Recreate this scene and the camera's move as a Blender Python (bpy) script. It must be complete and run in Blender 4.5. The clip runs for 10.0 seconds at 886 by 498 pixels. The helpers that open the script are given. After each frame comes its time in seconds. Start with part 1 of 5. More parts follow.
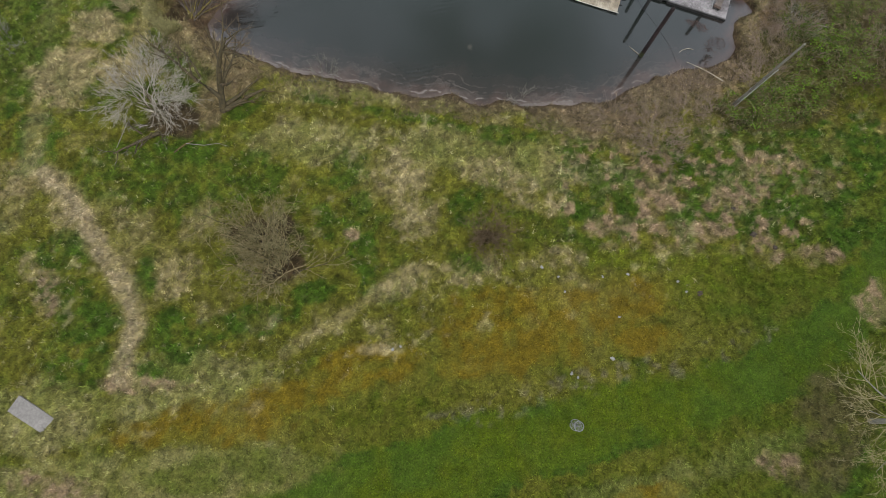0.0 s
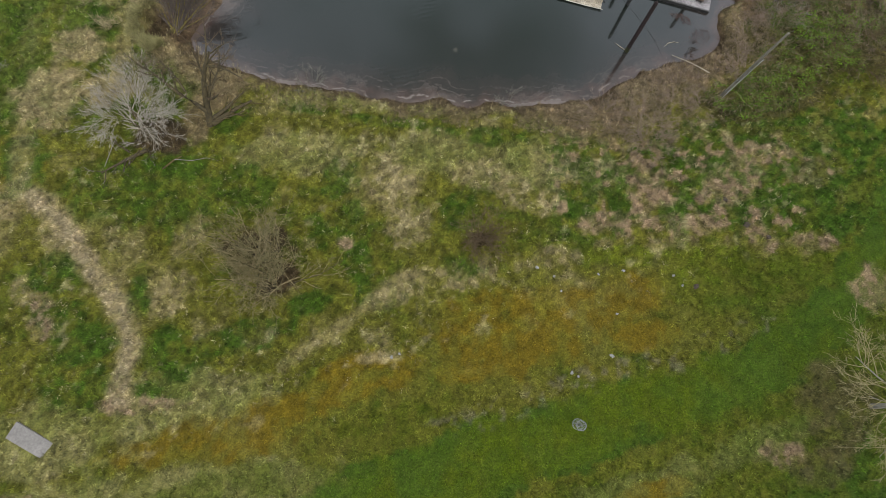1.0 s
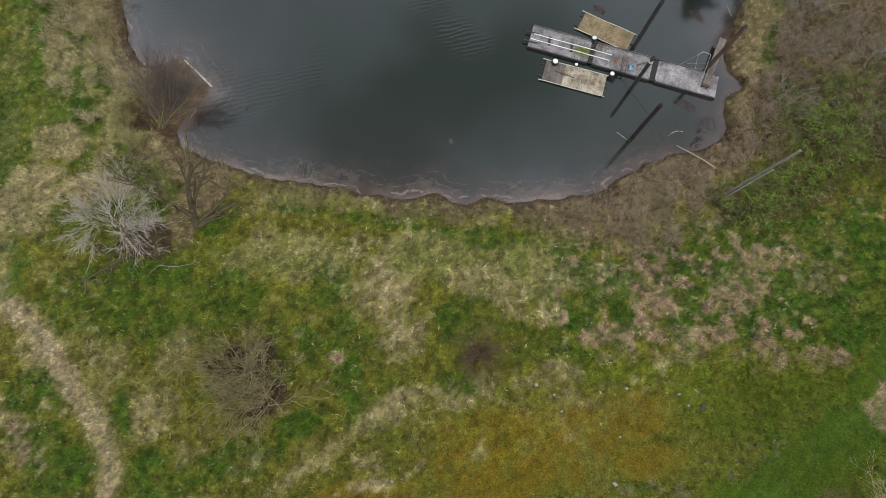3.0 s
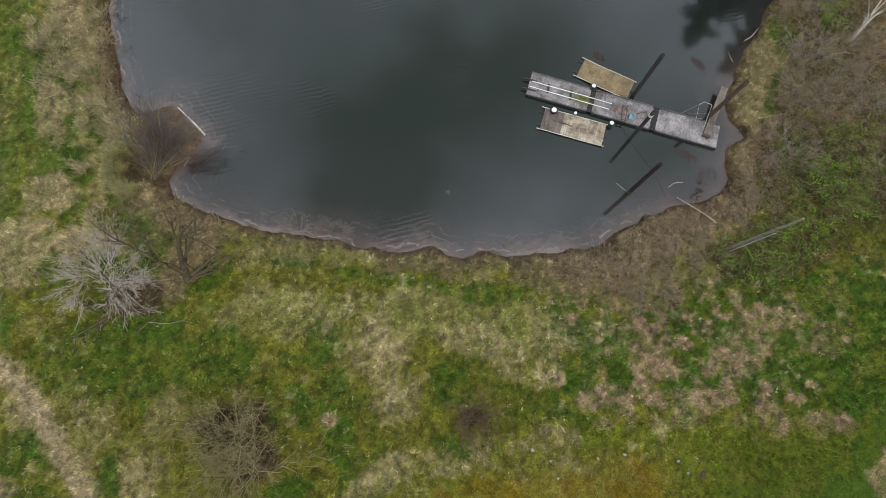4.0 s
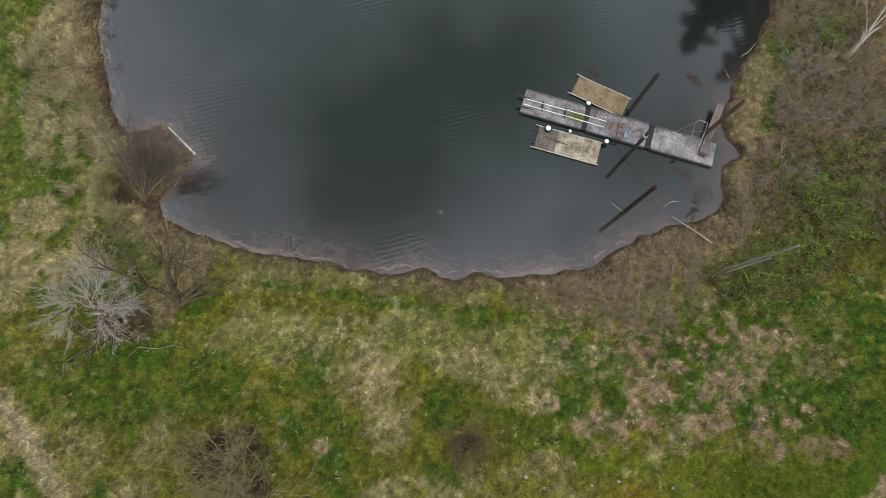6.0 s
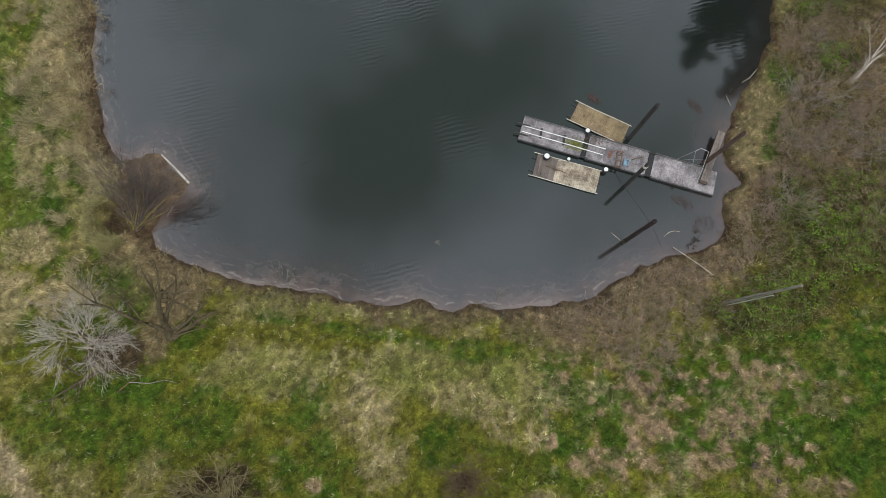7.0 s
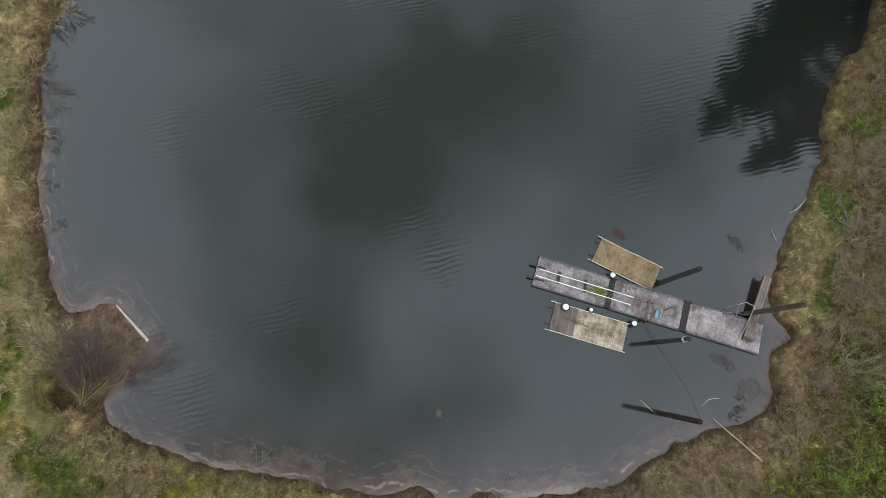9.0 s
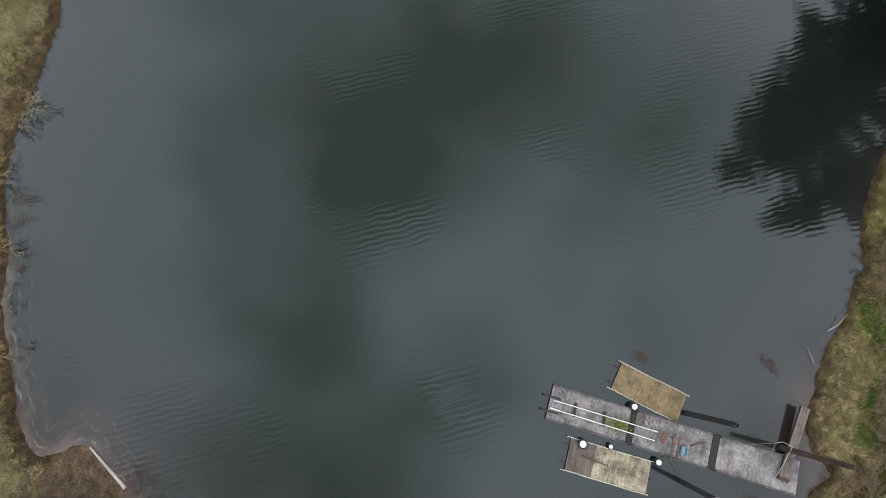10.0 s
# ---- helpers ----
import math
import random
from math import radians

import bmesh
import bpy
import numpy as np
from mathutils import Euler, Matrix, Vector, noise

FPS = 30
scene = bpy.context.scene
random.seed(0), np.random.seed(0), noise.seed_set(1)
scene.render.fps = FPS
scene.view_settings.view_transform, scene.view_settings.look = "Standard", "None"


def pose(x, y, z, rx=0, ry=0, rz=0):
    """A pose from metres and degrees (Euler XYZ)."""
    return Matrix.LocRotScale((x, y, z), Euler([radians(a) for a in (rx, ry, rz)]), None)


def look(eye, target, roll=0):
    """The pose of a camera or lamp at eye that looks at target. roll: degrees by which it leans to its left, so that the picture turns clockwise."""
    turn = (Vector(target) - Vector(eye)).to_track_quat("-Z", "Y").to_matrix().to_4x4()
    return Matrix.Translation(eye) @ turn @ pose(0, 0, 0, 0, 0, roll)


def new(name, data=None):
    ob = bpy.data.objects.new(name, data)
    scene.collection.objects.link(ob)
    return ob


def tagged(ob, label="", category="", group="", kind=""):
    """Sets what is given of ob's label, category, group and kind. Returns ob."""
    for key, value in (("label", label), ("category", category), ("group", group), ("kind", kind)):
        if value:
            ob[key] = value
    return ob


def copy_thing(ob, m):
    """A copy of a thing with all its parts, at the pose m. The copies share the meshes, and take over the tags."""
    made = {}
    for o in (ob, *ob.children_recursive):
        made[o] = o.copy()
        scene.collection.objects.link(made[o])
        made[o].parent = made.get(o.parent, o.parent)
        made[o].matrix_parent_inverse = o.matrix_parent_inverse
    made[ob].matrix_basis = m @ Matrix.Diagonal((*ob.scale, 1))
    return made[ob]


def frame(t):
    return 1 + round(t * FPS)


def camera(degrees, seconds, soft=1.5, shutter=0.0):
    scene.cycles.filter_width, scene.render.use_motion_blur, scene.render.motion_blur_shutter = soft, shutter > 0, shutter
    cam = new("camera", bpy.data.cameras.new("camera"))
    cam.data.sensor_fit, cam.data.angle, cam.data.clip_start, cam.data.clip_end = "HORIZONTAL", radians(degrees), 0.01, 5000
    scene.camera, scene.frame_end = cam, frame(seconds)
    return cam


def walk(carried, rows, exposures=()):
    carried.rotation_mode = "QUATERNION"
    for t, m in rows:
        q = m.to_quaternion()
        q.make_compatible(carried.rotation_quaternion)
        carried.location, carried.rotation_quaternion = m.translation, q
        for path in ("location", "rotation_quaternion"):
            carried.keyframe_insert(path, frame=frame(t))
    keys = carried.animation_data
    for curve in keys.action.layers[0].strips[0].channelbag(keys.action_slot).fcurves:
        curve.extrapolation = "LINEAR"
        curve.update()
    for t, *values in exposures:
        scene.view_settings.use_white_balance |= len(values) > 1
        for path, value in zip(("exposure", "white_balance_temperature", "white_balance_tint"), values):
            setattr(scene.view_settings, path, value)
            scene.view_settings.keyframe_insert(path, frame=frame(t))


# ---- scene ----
cam = camera(83.4, 10.0, soft=0.8)
PATH = [
    (0, (0.401, 0.141, 34.765), (0.441, 0.593, 32.817), 6.8),
    (0.5, (0.483, 0.107, 34.757), (0.532, 0.559, 32.81), 6.3),
    (1, (0.565, 0.427, 34.723), (0.618, 0.882, 32.776), 5.7),
    (1.5, (0.6, 1.423, 34.731), (0.651, 1.88, 32.784), 5.4),
    (2, (0.692, 3.115, 34.814), (0.739, 3.572, 32.867), 5.0),
    (2.5, (0.829, 5.298, 34.872), (0.878, 5.761, 32.927), 5.0),
    (3, (1.133, 8.107, 35.032), (1.181, 8.562, 33.085), 5.0),
    (3.2, (1.234, 9.071, 35.137), (1.282, 9.537, 33.192), 5.0),
    (4.5, (1.692, 12.967, 35.352), (1.736, 13.423, 33.405), 4.8),
    (5, (1.807, 13.417, 35.41), (1.855, 13.866, 33.461), 5.3),
    (6.5, (2.273, 14.377, 35.365), (2.316, 14.832, 33.418), 4.5),
    (7, (2.419, 15.851, 35.3), (2.461, 16.312, 33.355), 4.4),
    (7.5, (2.326, 18.055, 34.856), (2.373, 18.514, 32.91), 5.1),
    (8, (2.481, 20.75, 34.05), (2.524, 21.208, 32.103), 4.6),
    (8.5, (2.467, 23.939, 33.292), (2.512, 24.398, 31.346), 4.9),
    (9, (2.388, 27.762, 32.655), (2.438, 28.213, 30.707), 5.6),
    (9.5, (2.369, 32.039, 31.942), (2.417, 32.479, 29.992), 5.7),
    (10, (2.46, 36.802, 31.488), (2.502, 37.209, 29.53), 4.7),
]
walk(cam, [(t, look(eye, target, roll)) for t, eye, target, roll in PATH])

# ---- sky and sun: an overcast afternoon ----
SUN_HIGH, SUN_WAY = 55.0, 150.0
world = bpy.data.worlds.new("overcast_sky")
scene.world = world
world.use_nodes = True
wt = world.node_tree
wt.nodes.clear()
w_out = wt.nodes.new("ShaderNodeOutputWorld")
w_bg = wt.nodes.new("ShaderNodeBackground")
w_sky = wt.nodes.new("ShaderNodeTexSky")
w_sky.sky_type = "NISHITA"
w_sky.sun_disc = False
w_sky.sun_elevation = radians(SUN_HIGH)
w_sky.sun_rotation = radians(SUN_WAY)
w_dim = wt.nodes.new("ShaderNodeMix")
w_dim.data_type, w_dim.blend_type = "RGBA", "MULTIPLY"
w_dim.inputs[0].default_value = 1.0
w_dim.inputs[7].default_value = (0.10, 0.10, 0.10, 1)
w_cloud = wt.nodes.new("ShaderNodeTexNoise")
w_cloud.noise_dimensions = "4D"
w_cloud.inputs["W"].default_value = 98.54
w_cloud.inputs["Scale"].default_value = 3.0
w_cloud.inputs["Detail"].default_value = 3.0
w_cloud.inputs["Roughness"].default_value = 0.45
w_high = wt.nodes.new("ShaderNodeTexNoise")
w_high.noise_dimensions = "4D"
w_high.inputs["W"].default_value = 99.82
w_high.inputs["Scale"].default_value = 2.2
w_high.inputs["Detail"].default_value = 3.0
w_high.inputs["Roughness"].default_value = 0.45
w_layers = wt.nodes.new("ShaderNodeMix")
w_layers.inputs[0].default_value = 0.4
wt.links.new(w_cloud.outputs["Fac"], w_layers.inputs[2])
wt.links.new(w_high.outputs["Fac"], w_layers.inputs[3])
w_ramp = wt.nodes.new("ShaderNodeValToRGB")
w_ramp.color_ramp.elements[0].position, w_ramp.color_ramp.elements[0].color = 0.385, (0.43, 0.49, 0.445, 1)
w_ramp.color_ramp.elements[1].position, w_ramp.color_ramp.elements[1].color = 0.575, (1.64, 1.71, 1.86, 1)
w_mix = wt.nodes.new("ShaderNodeMix")
w_mix.data_type = "RGBA"
w_mix.inputs[0].default_value = 0.88
wt.links.new(w_sky.outputs[0], w_dim.inputs[6])
wt.links.new(w_layers.outputs[0], w_ramp.inputs[0])
wt.links.new(w_dim.outputs[2], w_mix.inputs[6])
wt.links.new(w_ramp.outputs[0], w_mix.inputs[7])
wt.links.new(w_mix.outputs[2], w_bg.inputs[0])
wt.links.new(w_bg.outputs[0], w_out.inputs[0])
w_bg.inputs[1].default_value = 1.0

sun_data = bpy.data.lights.new("sun", "SUN")
sun_data.energy = 1.18
sun_data.angle = radians(14)
sun_data.color = (1.0, 0.96, 0.9)
sun = new("sun", sun_data)
sun_from = Vector((math.sin(radians(SUN_WAY)) * math.cos(radians(SUN_HIGH)), math.cos(radians(SUN_WAY)) * math.cos(radians(SUN_HIGH)), math.sin(radians(SUN_HIGH))))
sun.matrix_world = look(sun_from * 60, (0, 0, 0))


# ---- materials ----
def material(name):
    m = bpy.data.materials.new(name)
    m.use_nodes = True
    nt = m.node_tree
    return m, nt, nt.nodes["Principled BSDF"]


def node(nt, kind, **values):
    n = nt.nodes.new("ShaderNode" + kind)
    for key, value in values.items():
        n.inputs[key].default_value = value
    return n


def ramp(nt, fac, *stops):
    r = nt.nodes.new("ShaderNodeValToRGB")
    while len(r.color_ramp.elements) < len(stops):
        r.color_ramp.elements.new(0.5)
    for e, (at, colour) in zip(r.color_ramp.elements, stops):
        e.position, e.color = at, (*colour, 1)
    nt.links.new(fac, r.inputs[0])
    return r.outputs[0]


def mixed(nt, kind, fac, a, b):
    n = nt.nodes.new("ShaderNodeMix")
    n.data_type, n.blend_type = "RGBA", kind
    for slot, value in ((0, fac), (6, a), (7, b)):
        if isinstance(value, (int, float)):
            n.inputs[slot].default_value = value
        elif isinstance(value, tuple):
            n.inputs[slot].default_value = (*value, 1)
        else:
            nt.links.new(value, n.inputs[slot])
    return n.outputs[2]


def place(nt):
    return nt.nodes.new("ShaderNodeTexCoord").outputs["Object"]


def world_place(nt):
    return nt.nodes.new("ShaderNodeNewGeometry").outputs["Position"]


def noise_of(nt, where, scale, detail=4.0, rough=0.6, stretch=None):
    if stretch:
        mp = node(nt, "Mapping", Scale=stretch)
        nt.links.new(where, mp.inputs[0])
        where = mp.outputs[0]
    n = node(nt, "TexNoise", Scale=scale, Detail=detail, Roughness=rough)
    nt.links.new(where, n.inputs["Vector"])
    return n.outputs["Fac"]


def bumped(nt, bsdf, height, strength, distance=0.02):
    b = node(nt, "Bump", Strength=strength, Distance=distance)
    nt.links.new(height, b.inputs["Height"])
    nt.links.new(b.outputs[0], bsdf.inputs["Normal"])


def wood(name, dark, light, rough=0.85, grain=(14, 1.2, 14), vary=0.35, stain=(0.05, 0.045, 0.04), worn=(0.40, 0.375, 0.36), wear=0.0):
    """Weathered boards: grain along the local y, a tone of its own for each board, damp stains, bleached wear."""
    m, nt, bsdf = material(name)
    p = place(nt)
    g = noise_of(nt, p, 6.0, 6, 0.65, grain)
    tone = ramp(nt, g, (0.3, dark), (0.72, light))
    info = nt.nodes.new("ShaderNodeObjectInfo")
    each = ramp(nt, info.outputs["Random"], (0.0, (1 - vary,) * 3), (1.0, (1 + vary * 0.6,) * 3))
    tone = mixed(nt, "MULTIPLY", 1.0, tone, each)
    s = noise_of(nt, world_place(nt), 1.1, 5, 0.65)
    wet = ramp(nt, s, (0.44, (0, 0, 0)), (0.62, (0.8, 0.8, 0.8)))
    tone = mixed(nt, "MIX", wet, tone, stain)
    if wear:
        b = noise_of(nt, world_place(nt), 0.75, 6, 0.7)
        tone = mixed(nt, "MIX", ramp(nt, b, (0.47, (0, 0, 0)), (0.66, (wear,) * 3)), tone, worn)
        f = noise_of(nt, world_place(nt), 7.0, 4, 0.7)
        tone = mixed(nt, "MULTIPLY", 1.0, tone, ramp(nt, f, (0.32, (0.62,) * 3), (0.6, (1.08,) * 3)))
    nt.links.new(tone, bsdf.inputs["Base Color"])
    bsdf.inputs["Roughness"].default_value = rough
    bumped(nt, bsdf, g, 0.5, 0.01)
    return m


def rough_stuff(name, dark, light, scale=8.0, rough=0.85, metal=0.0, bump=0.4, stretch=None):
    m, nt, bsdf = material(name)
    p = world_place(nt)
    a = noise_of(nt, p, scale, 6, 0.65, stretch)
    b = noise_of(nt, p, scale * 0.12, 3, 0.6)
    c = mixed(nt, "MULTIPLY", 1.0, ramp(nt, a, (0.3, dark), (0.7, light)), ramp(nt, b, (0.25, (0.75,) * 3), (0.75, (1.2,) * 3)))
    nt.links.new(c, bsdf.inputs["Base Color"])
    bsdf.inputs["Roughness"].default_value = rough
    bsdf.inputs["Metallic"].default_value = metal
    bumped(nt, bsdf, a, bump, 0.02)
    return m


def coloured(name, rough=0.8, scale=5.0, low=0.75, high=1.25, through_light=0.0):
    """Plants: colour by the attribute 'cover', a tone of its own for each blade or leaf."""
    m, nt, bsdf = material(name)
    at = nt.nodes.new("ShaderNodeAttribute")
    at.attribute_name = "cover"
    isl = nt.nodes.new("ShaderNodeNewGeometry")
    c = mixed(nt, "MULTIPLY", 1.0, at.outputs["Color"], ramp(nt, isl.outputs["Random Per Island"], (0.0, (low,) * 3), (1.0, (high,) * 3)))
    n = noise_of(nt, isl.outputs["Position"], scale, 3, 0.6)
    c = mixed(nt, "MULTIPLY", 1.0, c, ramp(nt, n, (0.25, (0.8,) * 3), (0.75, (1.2,) * 3)))
    nt.links.new(c, bsdf.inputs["Base Color"])
    bsdf.inputs["Roughness"].default_value = rough
    bsdf.inputs["Specular IOR Level"].default_value = 0.2
    if through_light:
        tr = nt.nodes.new("ShaderNodeBsdfTranslucent")
        nt.links.new(c, tr.inputs["Color"])
        mx = node(nt, "MixShader", Fac=through_light)
        nt.links.new(bsdf.outputs[0], mx.inputs[1])
        nt.links.new(tr.outputs[0], mx.inputs[2])
        nt.links.new(mx.outputs[0], nt.nodes["Material Output"].inputs["Surface"])
    return m


def ground_material():
    m, nt, bsdf = material("meadow_soil")
    at = nt.nodes.new("ShaderNodeAttribute")
    at.attribute_name = "cover"
    p = world_place(nt)
    fine = noise_of(nt, p, 9.0, 8, 0.75)
    mid = noise_of(nt, p, 1.8, 5, 0.65)
    c = mixed(nt, "MULTIPLY", 1.0, at.outputs["Color"], ramp(nt, fine, (0.3, (0.25, 0.25, 0.22)), (0.7, (1.6, 1.55, 1.45))))
    c = mixed(nt, "MULTIPLY", 1.0, c, ramp(nt, mid, (0.3, (0.78, 0.82, 0.75)), (0.7, (1.2, 1.15, 1.1))))
    straw = noise_of(nt, p, 26.0, 4, 0.7, (1, 0.35, 1))
    c = mixed(nt, "MIX", ramp(nt, straw, (0.58, (0, 0, 0)), (0.72, (0.45,) * 3)), c, (0.23, 0.2, 0.085))
    nt.links.new(c, bsdf.inputs["Base Color"])
    bsdf.inputs["Roughness"].default_value = 0.95
    bsdf.inputs["Specular IOR Level"].default_value = 0.15
    h = nt.nodes.new("ShaderNodeMath")
    h.operation = "ADD"
    nt.links.new(fine, h.inputs[0])
    nt.links.new(mid, h.inputs[1])
    bumped(nt, bsdf, h.outputs[0], 0.9, 0.12)
    return m


def math_of(nt, kind, a, b=0.0, clamp=False):
    n = nt.nodes.new("ShaderNodeMath")
    n.operation, n.use_clamp = kind, clamp
    for slot, value in ((0, a), (1, b)):
        if isinstance(value, (int, float)):
            n.inputs[slot].default_value = value
        else:
            nt.links.new(value, n.inputs[slot])
    return n.outputs[0]


def water_material():
    """Turbid pond water: silty shallows, a film of pollen drifted to the banks, wind ripples in patches."""
    m, nt, bsdf = material("pond_water")
    at = nt.nodes.new("ShaderNodeAttribute")
    at.attribute_name = "from_shore"
    d = at.outputs["Fac"]
    p = world_place(nt)
    warp = noise_of(nt, p, 0.55, 4, 0.6)
    wd = math_of(nt, "ADD", d, math_of(nt, "MULTIPLY", math_of(nt, "SUBTRACT", warp, 0.5), 3.4))
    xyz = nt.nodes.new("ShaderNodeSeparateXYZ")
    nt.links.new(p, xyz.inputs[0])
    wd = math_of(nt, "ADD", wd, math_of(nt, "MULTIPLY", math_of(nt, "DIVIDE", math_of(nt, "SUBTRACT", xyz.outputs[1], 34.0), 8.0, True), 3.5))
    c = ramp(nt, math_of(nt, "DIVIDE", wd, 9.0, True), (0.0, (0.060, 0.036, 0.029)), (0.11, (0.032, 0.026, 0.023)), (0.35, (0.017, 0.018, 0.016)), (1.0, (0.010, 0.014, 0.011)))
    # the film lies in a band along the bank, brightest at its outer rim
    b = math_of(nt, "ADD", math_of(nt, "MULTIPLY", math_of(nt, "SUBTRACT", noise_of(nt, p, 0.5, 4, 0.6), 0.5), 5.0), 0.75)
    e = math_of(nt, "SUBTRACT", d, b)
    inner = math_of(nt, "MULTIPLY", math_of(nt, "DIVIDE", math_of(nt, "MULTIPLY", e, -1.0), 0.45, True), 0.30)
    rim = math_of(nt, "MULTIPLY", math_of(nt, "SUBTRACT", 1.0, math_of(nt, "DIVIDE", math_of(nt, "ABSOLUTE", e), 0.22, True), True), 0.20)
    swirl = math_of(nt, "MULTIPLY", math_of(nt, "SUBTRACT", 1.0, math_of(nt, "DIVIDE", math_of(nt, "ABSOLUTE", math_of(nt, "SUBTRACT", noise_of(nt, p, 0.8, 3, 0.6), 0.5)), 0.030, True), True), 0.09)
    near = math_of(nt, "SUBTRACT", 1.0, math_of(nt, "DIVIDE", d, 2.8, True), True)
    brk = ramp(nt, noise_of(nt, p, 0.35, 3, 0.6), (0.40, (0.1,) * 3), (0.58, (1, 1, 1)))
    film = math_of(nt, "MAXIMUM", math_of(nt, "MAXIMUM", inner, rim), math_of(nt, "MULTIPLY", swirl, near))
    film = math_of(nt, "MULTIPLY", film, brk)
    edge = math_of(nt, "SUBTRACT", 1.0, math_of(nt, "DIVIDE", math_of(nt, "ADD", d, math_of(nt, "MULTIPLY", math_of(nt, "SUBTRACT", noise_of(nt, p, 0.9, 4, 0.6), 0.5), 1.1)), 0.55, True), True)
    edge = math_of(nt, "MULTIPLY", edge, ramp(nt, noise_of(nt, p, 0.16, 2, 0.5), (0.40, (0.1,) * 3), (0.60, (0.75,) * 3)))
    film = math_of(nt, "MAXIMUM", film, edge, True)
    # drift lines that follow the bank
    bend = math_of(nt, "ADD", d, math_of(nt, "MULTIPLY", math_of(nt, "SUBTRACT", noise_of(nt, p, 0.4, 3, 0.5), 0.5), 1.7))
    for out, wide, strong in ((0.30, 0.16, 0.62), (0.85, 0.09, 0.30), (1.45, 0.10, 0.18)):
        line = math_of(nt, "SUBTRACT", 1.0, math_of(nt, "DIVIDE", math_of(nt, "ABSOLUTE", math_of(nt, "SUBTRACT", bend, out)), wide, True), True)
        line = math_of(nt, "MULTIPLY", line, ramp(nt, noise_of(nt, p, 0.6 + out, 2, 0.5), (0.42, (0.0,) * 3), (0.58, (strong,) * 3)))
        film = math_of(nt, "MAXIMUM", film, line, True)
    # the wind drives it into the south-west corner
    lee = math_of(nt, "SUBTRACT", 1.0, math_of(nt, "DIVIDE", math_of(nt, "ADD", math_of(nt, "SUBTRACT", xyz.outputs[0], 8.0), math_of(nt, "MULTIPLY", math_of(nt, "SUBTRACT", xyz.outputs[1], 24.0), 1.9)), 14.0, True), True)
    film = math_of(nt, "MULTIPLY", film, math_of(nt, "ADD", math_of(nt, "MULTIPLY", lee, 0.9), 0.06))
    c = mixed(nt, "MIX", film, c, (0.21, 0.165, 0.14))
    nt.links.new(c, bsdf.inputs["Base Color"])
    bsdf.inputs["IOR"].default_value = 1.62
    bsdf.inputs["Specular Tint"].default_value = (0.93, 1.0, 1.03, 1)
    nt.links.new(math_of(nt, "ADD", math_of(nt, "MULTIPLY", film, 0.5), 0.075), bsdf.inputs["Roughness"])
    # short wind waves in trains, between glassy reaches
    turn = node(nt, "Mapping", Rotation=(0, 0, radians(-14)))
    nt.links.new(p, turn.inputs[0])
    wave = node(nt, "TexWave", Scale=0.85, Distortion=4.5, Detail=2.0)
    wave.bands_direction = "Y"
    wave.inputs["Detail Scale"].default_value = 0.9
    nt.links.new(turn.outputs[0], wave.inputs["Vector"])
    rip = math_of(nt, "ADD", math_of(nt, "MULTIPLY", wave.outputs["Fac"], 0.6), noise_of(nt, p, 1.5, 2, 0.5, (0.55, 2.2, 1)))
    where = ramp(nt, noise_of(nt, p, 0.085, 3, 0.55), (0.50, (0.012,) * 3), (0.66, (1, 1, 1)))
    # calm round the docks, where the banks keep the wind off; broken water under the evergreens
    off = math_of(nt, "SQRT", math_of(nt, "ADD", math_of(nt, "POWER", math_of(nt, "SUBTRACT", xyz.outputs[0], 18.0), 2.0), math_of(nt, "POWER", math_of(nt, "SUBTRACT", xyz.outputs[1], 29.0), 2.0)))
    calm = math_of(nt, "ADD", math_of(nt, "DIVIDE", math_of(nt, "SUBTRACT", off, 8.0), 7.0, True), 0.01)
    north_east = math_of(nt, "MULTIPLY", math_of(nt, "DIVIDE", math_of(nt, "SUBTRACT", math_of(nt, "ADD", xyz.outputs[0], xyz.outputs[1]), 64.0), 8.0, True), 0.42)
    where = math_of(nt, "MAXIMUM", math_of(nt, "MULTIPLY", where, calm), north_east)
    bumped(nt, bsdf, math_of(nt, "MULTIPLY", rip, where), 0.19, 0.06)
    return m


GREY_BOARD = wood("grey_weathered_board", (0.105, 0.096, 0.098), (0.41, 0.38, 0.385), vary=0.2, stain=(0.12, 0.104, 0.105), worn=(0.47, 0.43, 0.425), wear=0.65)
RAMP_BOARD = wood("brown_grey_board", (0.085, 0.066, 0.055), (0.255, 0.21, 0.18), vary=0.2, stain=(0.07, 0.06, 0.05))
CURB_BOARD = wood("dark_grey_board", (0.05, 0.048, 0.048), (0.20, 0.19, 0.19), grain=(1.2, 14, 14), vary=0.2)
TAN_BOARD = wood("tan_weathered_board", (0.23, 0.185, 0.125), (0.58, 0.50, 0.375), vary=0.18, stain=(0.12, 0.085, 0.06), worn=(0.66, 0.58, 0.46), wear=0.7)
MOSSY_BOARD = wood("mossy_weathered_board", (0.16, 0.112, 0.06), (0.38, 0.285, 0.165), vary=0.18, stain=(0.11, 0.07, 0.038), worn=(0.30, 0.235, 0.11), wear=0.5)
PALE_EDGE = rough_stuff("bleached_timber", (0.36, 0.33, 0.27), (0.66, 0.62, 0.54), 9)
DARK_TIMBER = rough_stuff("wet_dark_timber", (0.012, 0.012, 0.013), (0.045, 0.042, 0.04), 10, 0.7)
BROWN_TIMBER = rough_stuff("brown_pile_timber", (0.035, 0.022, 0.016), (0.11, 0.07, 0.05), 10, 0.8, stretch=(1, 1, 0.2))
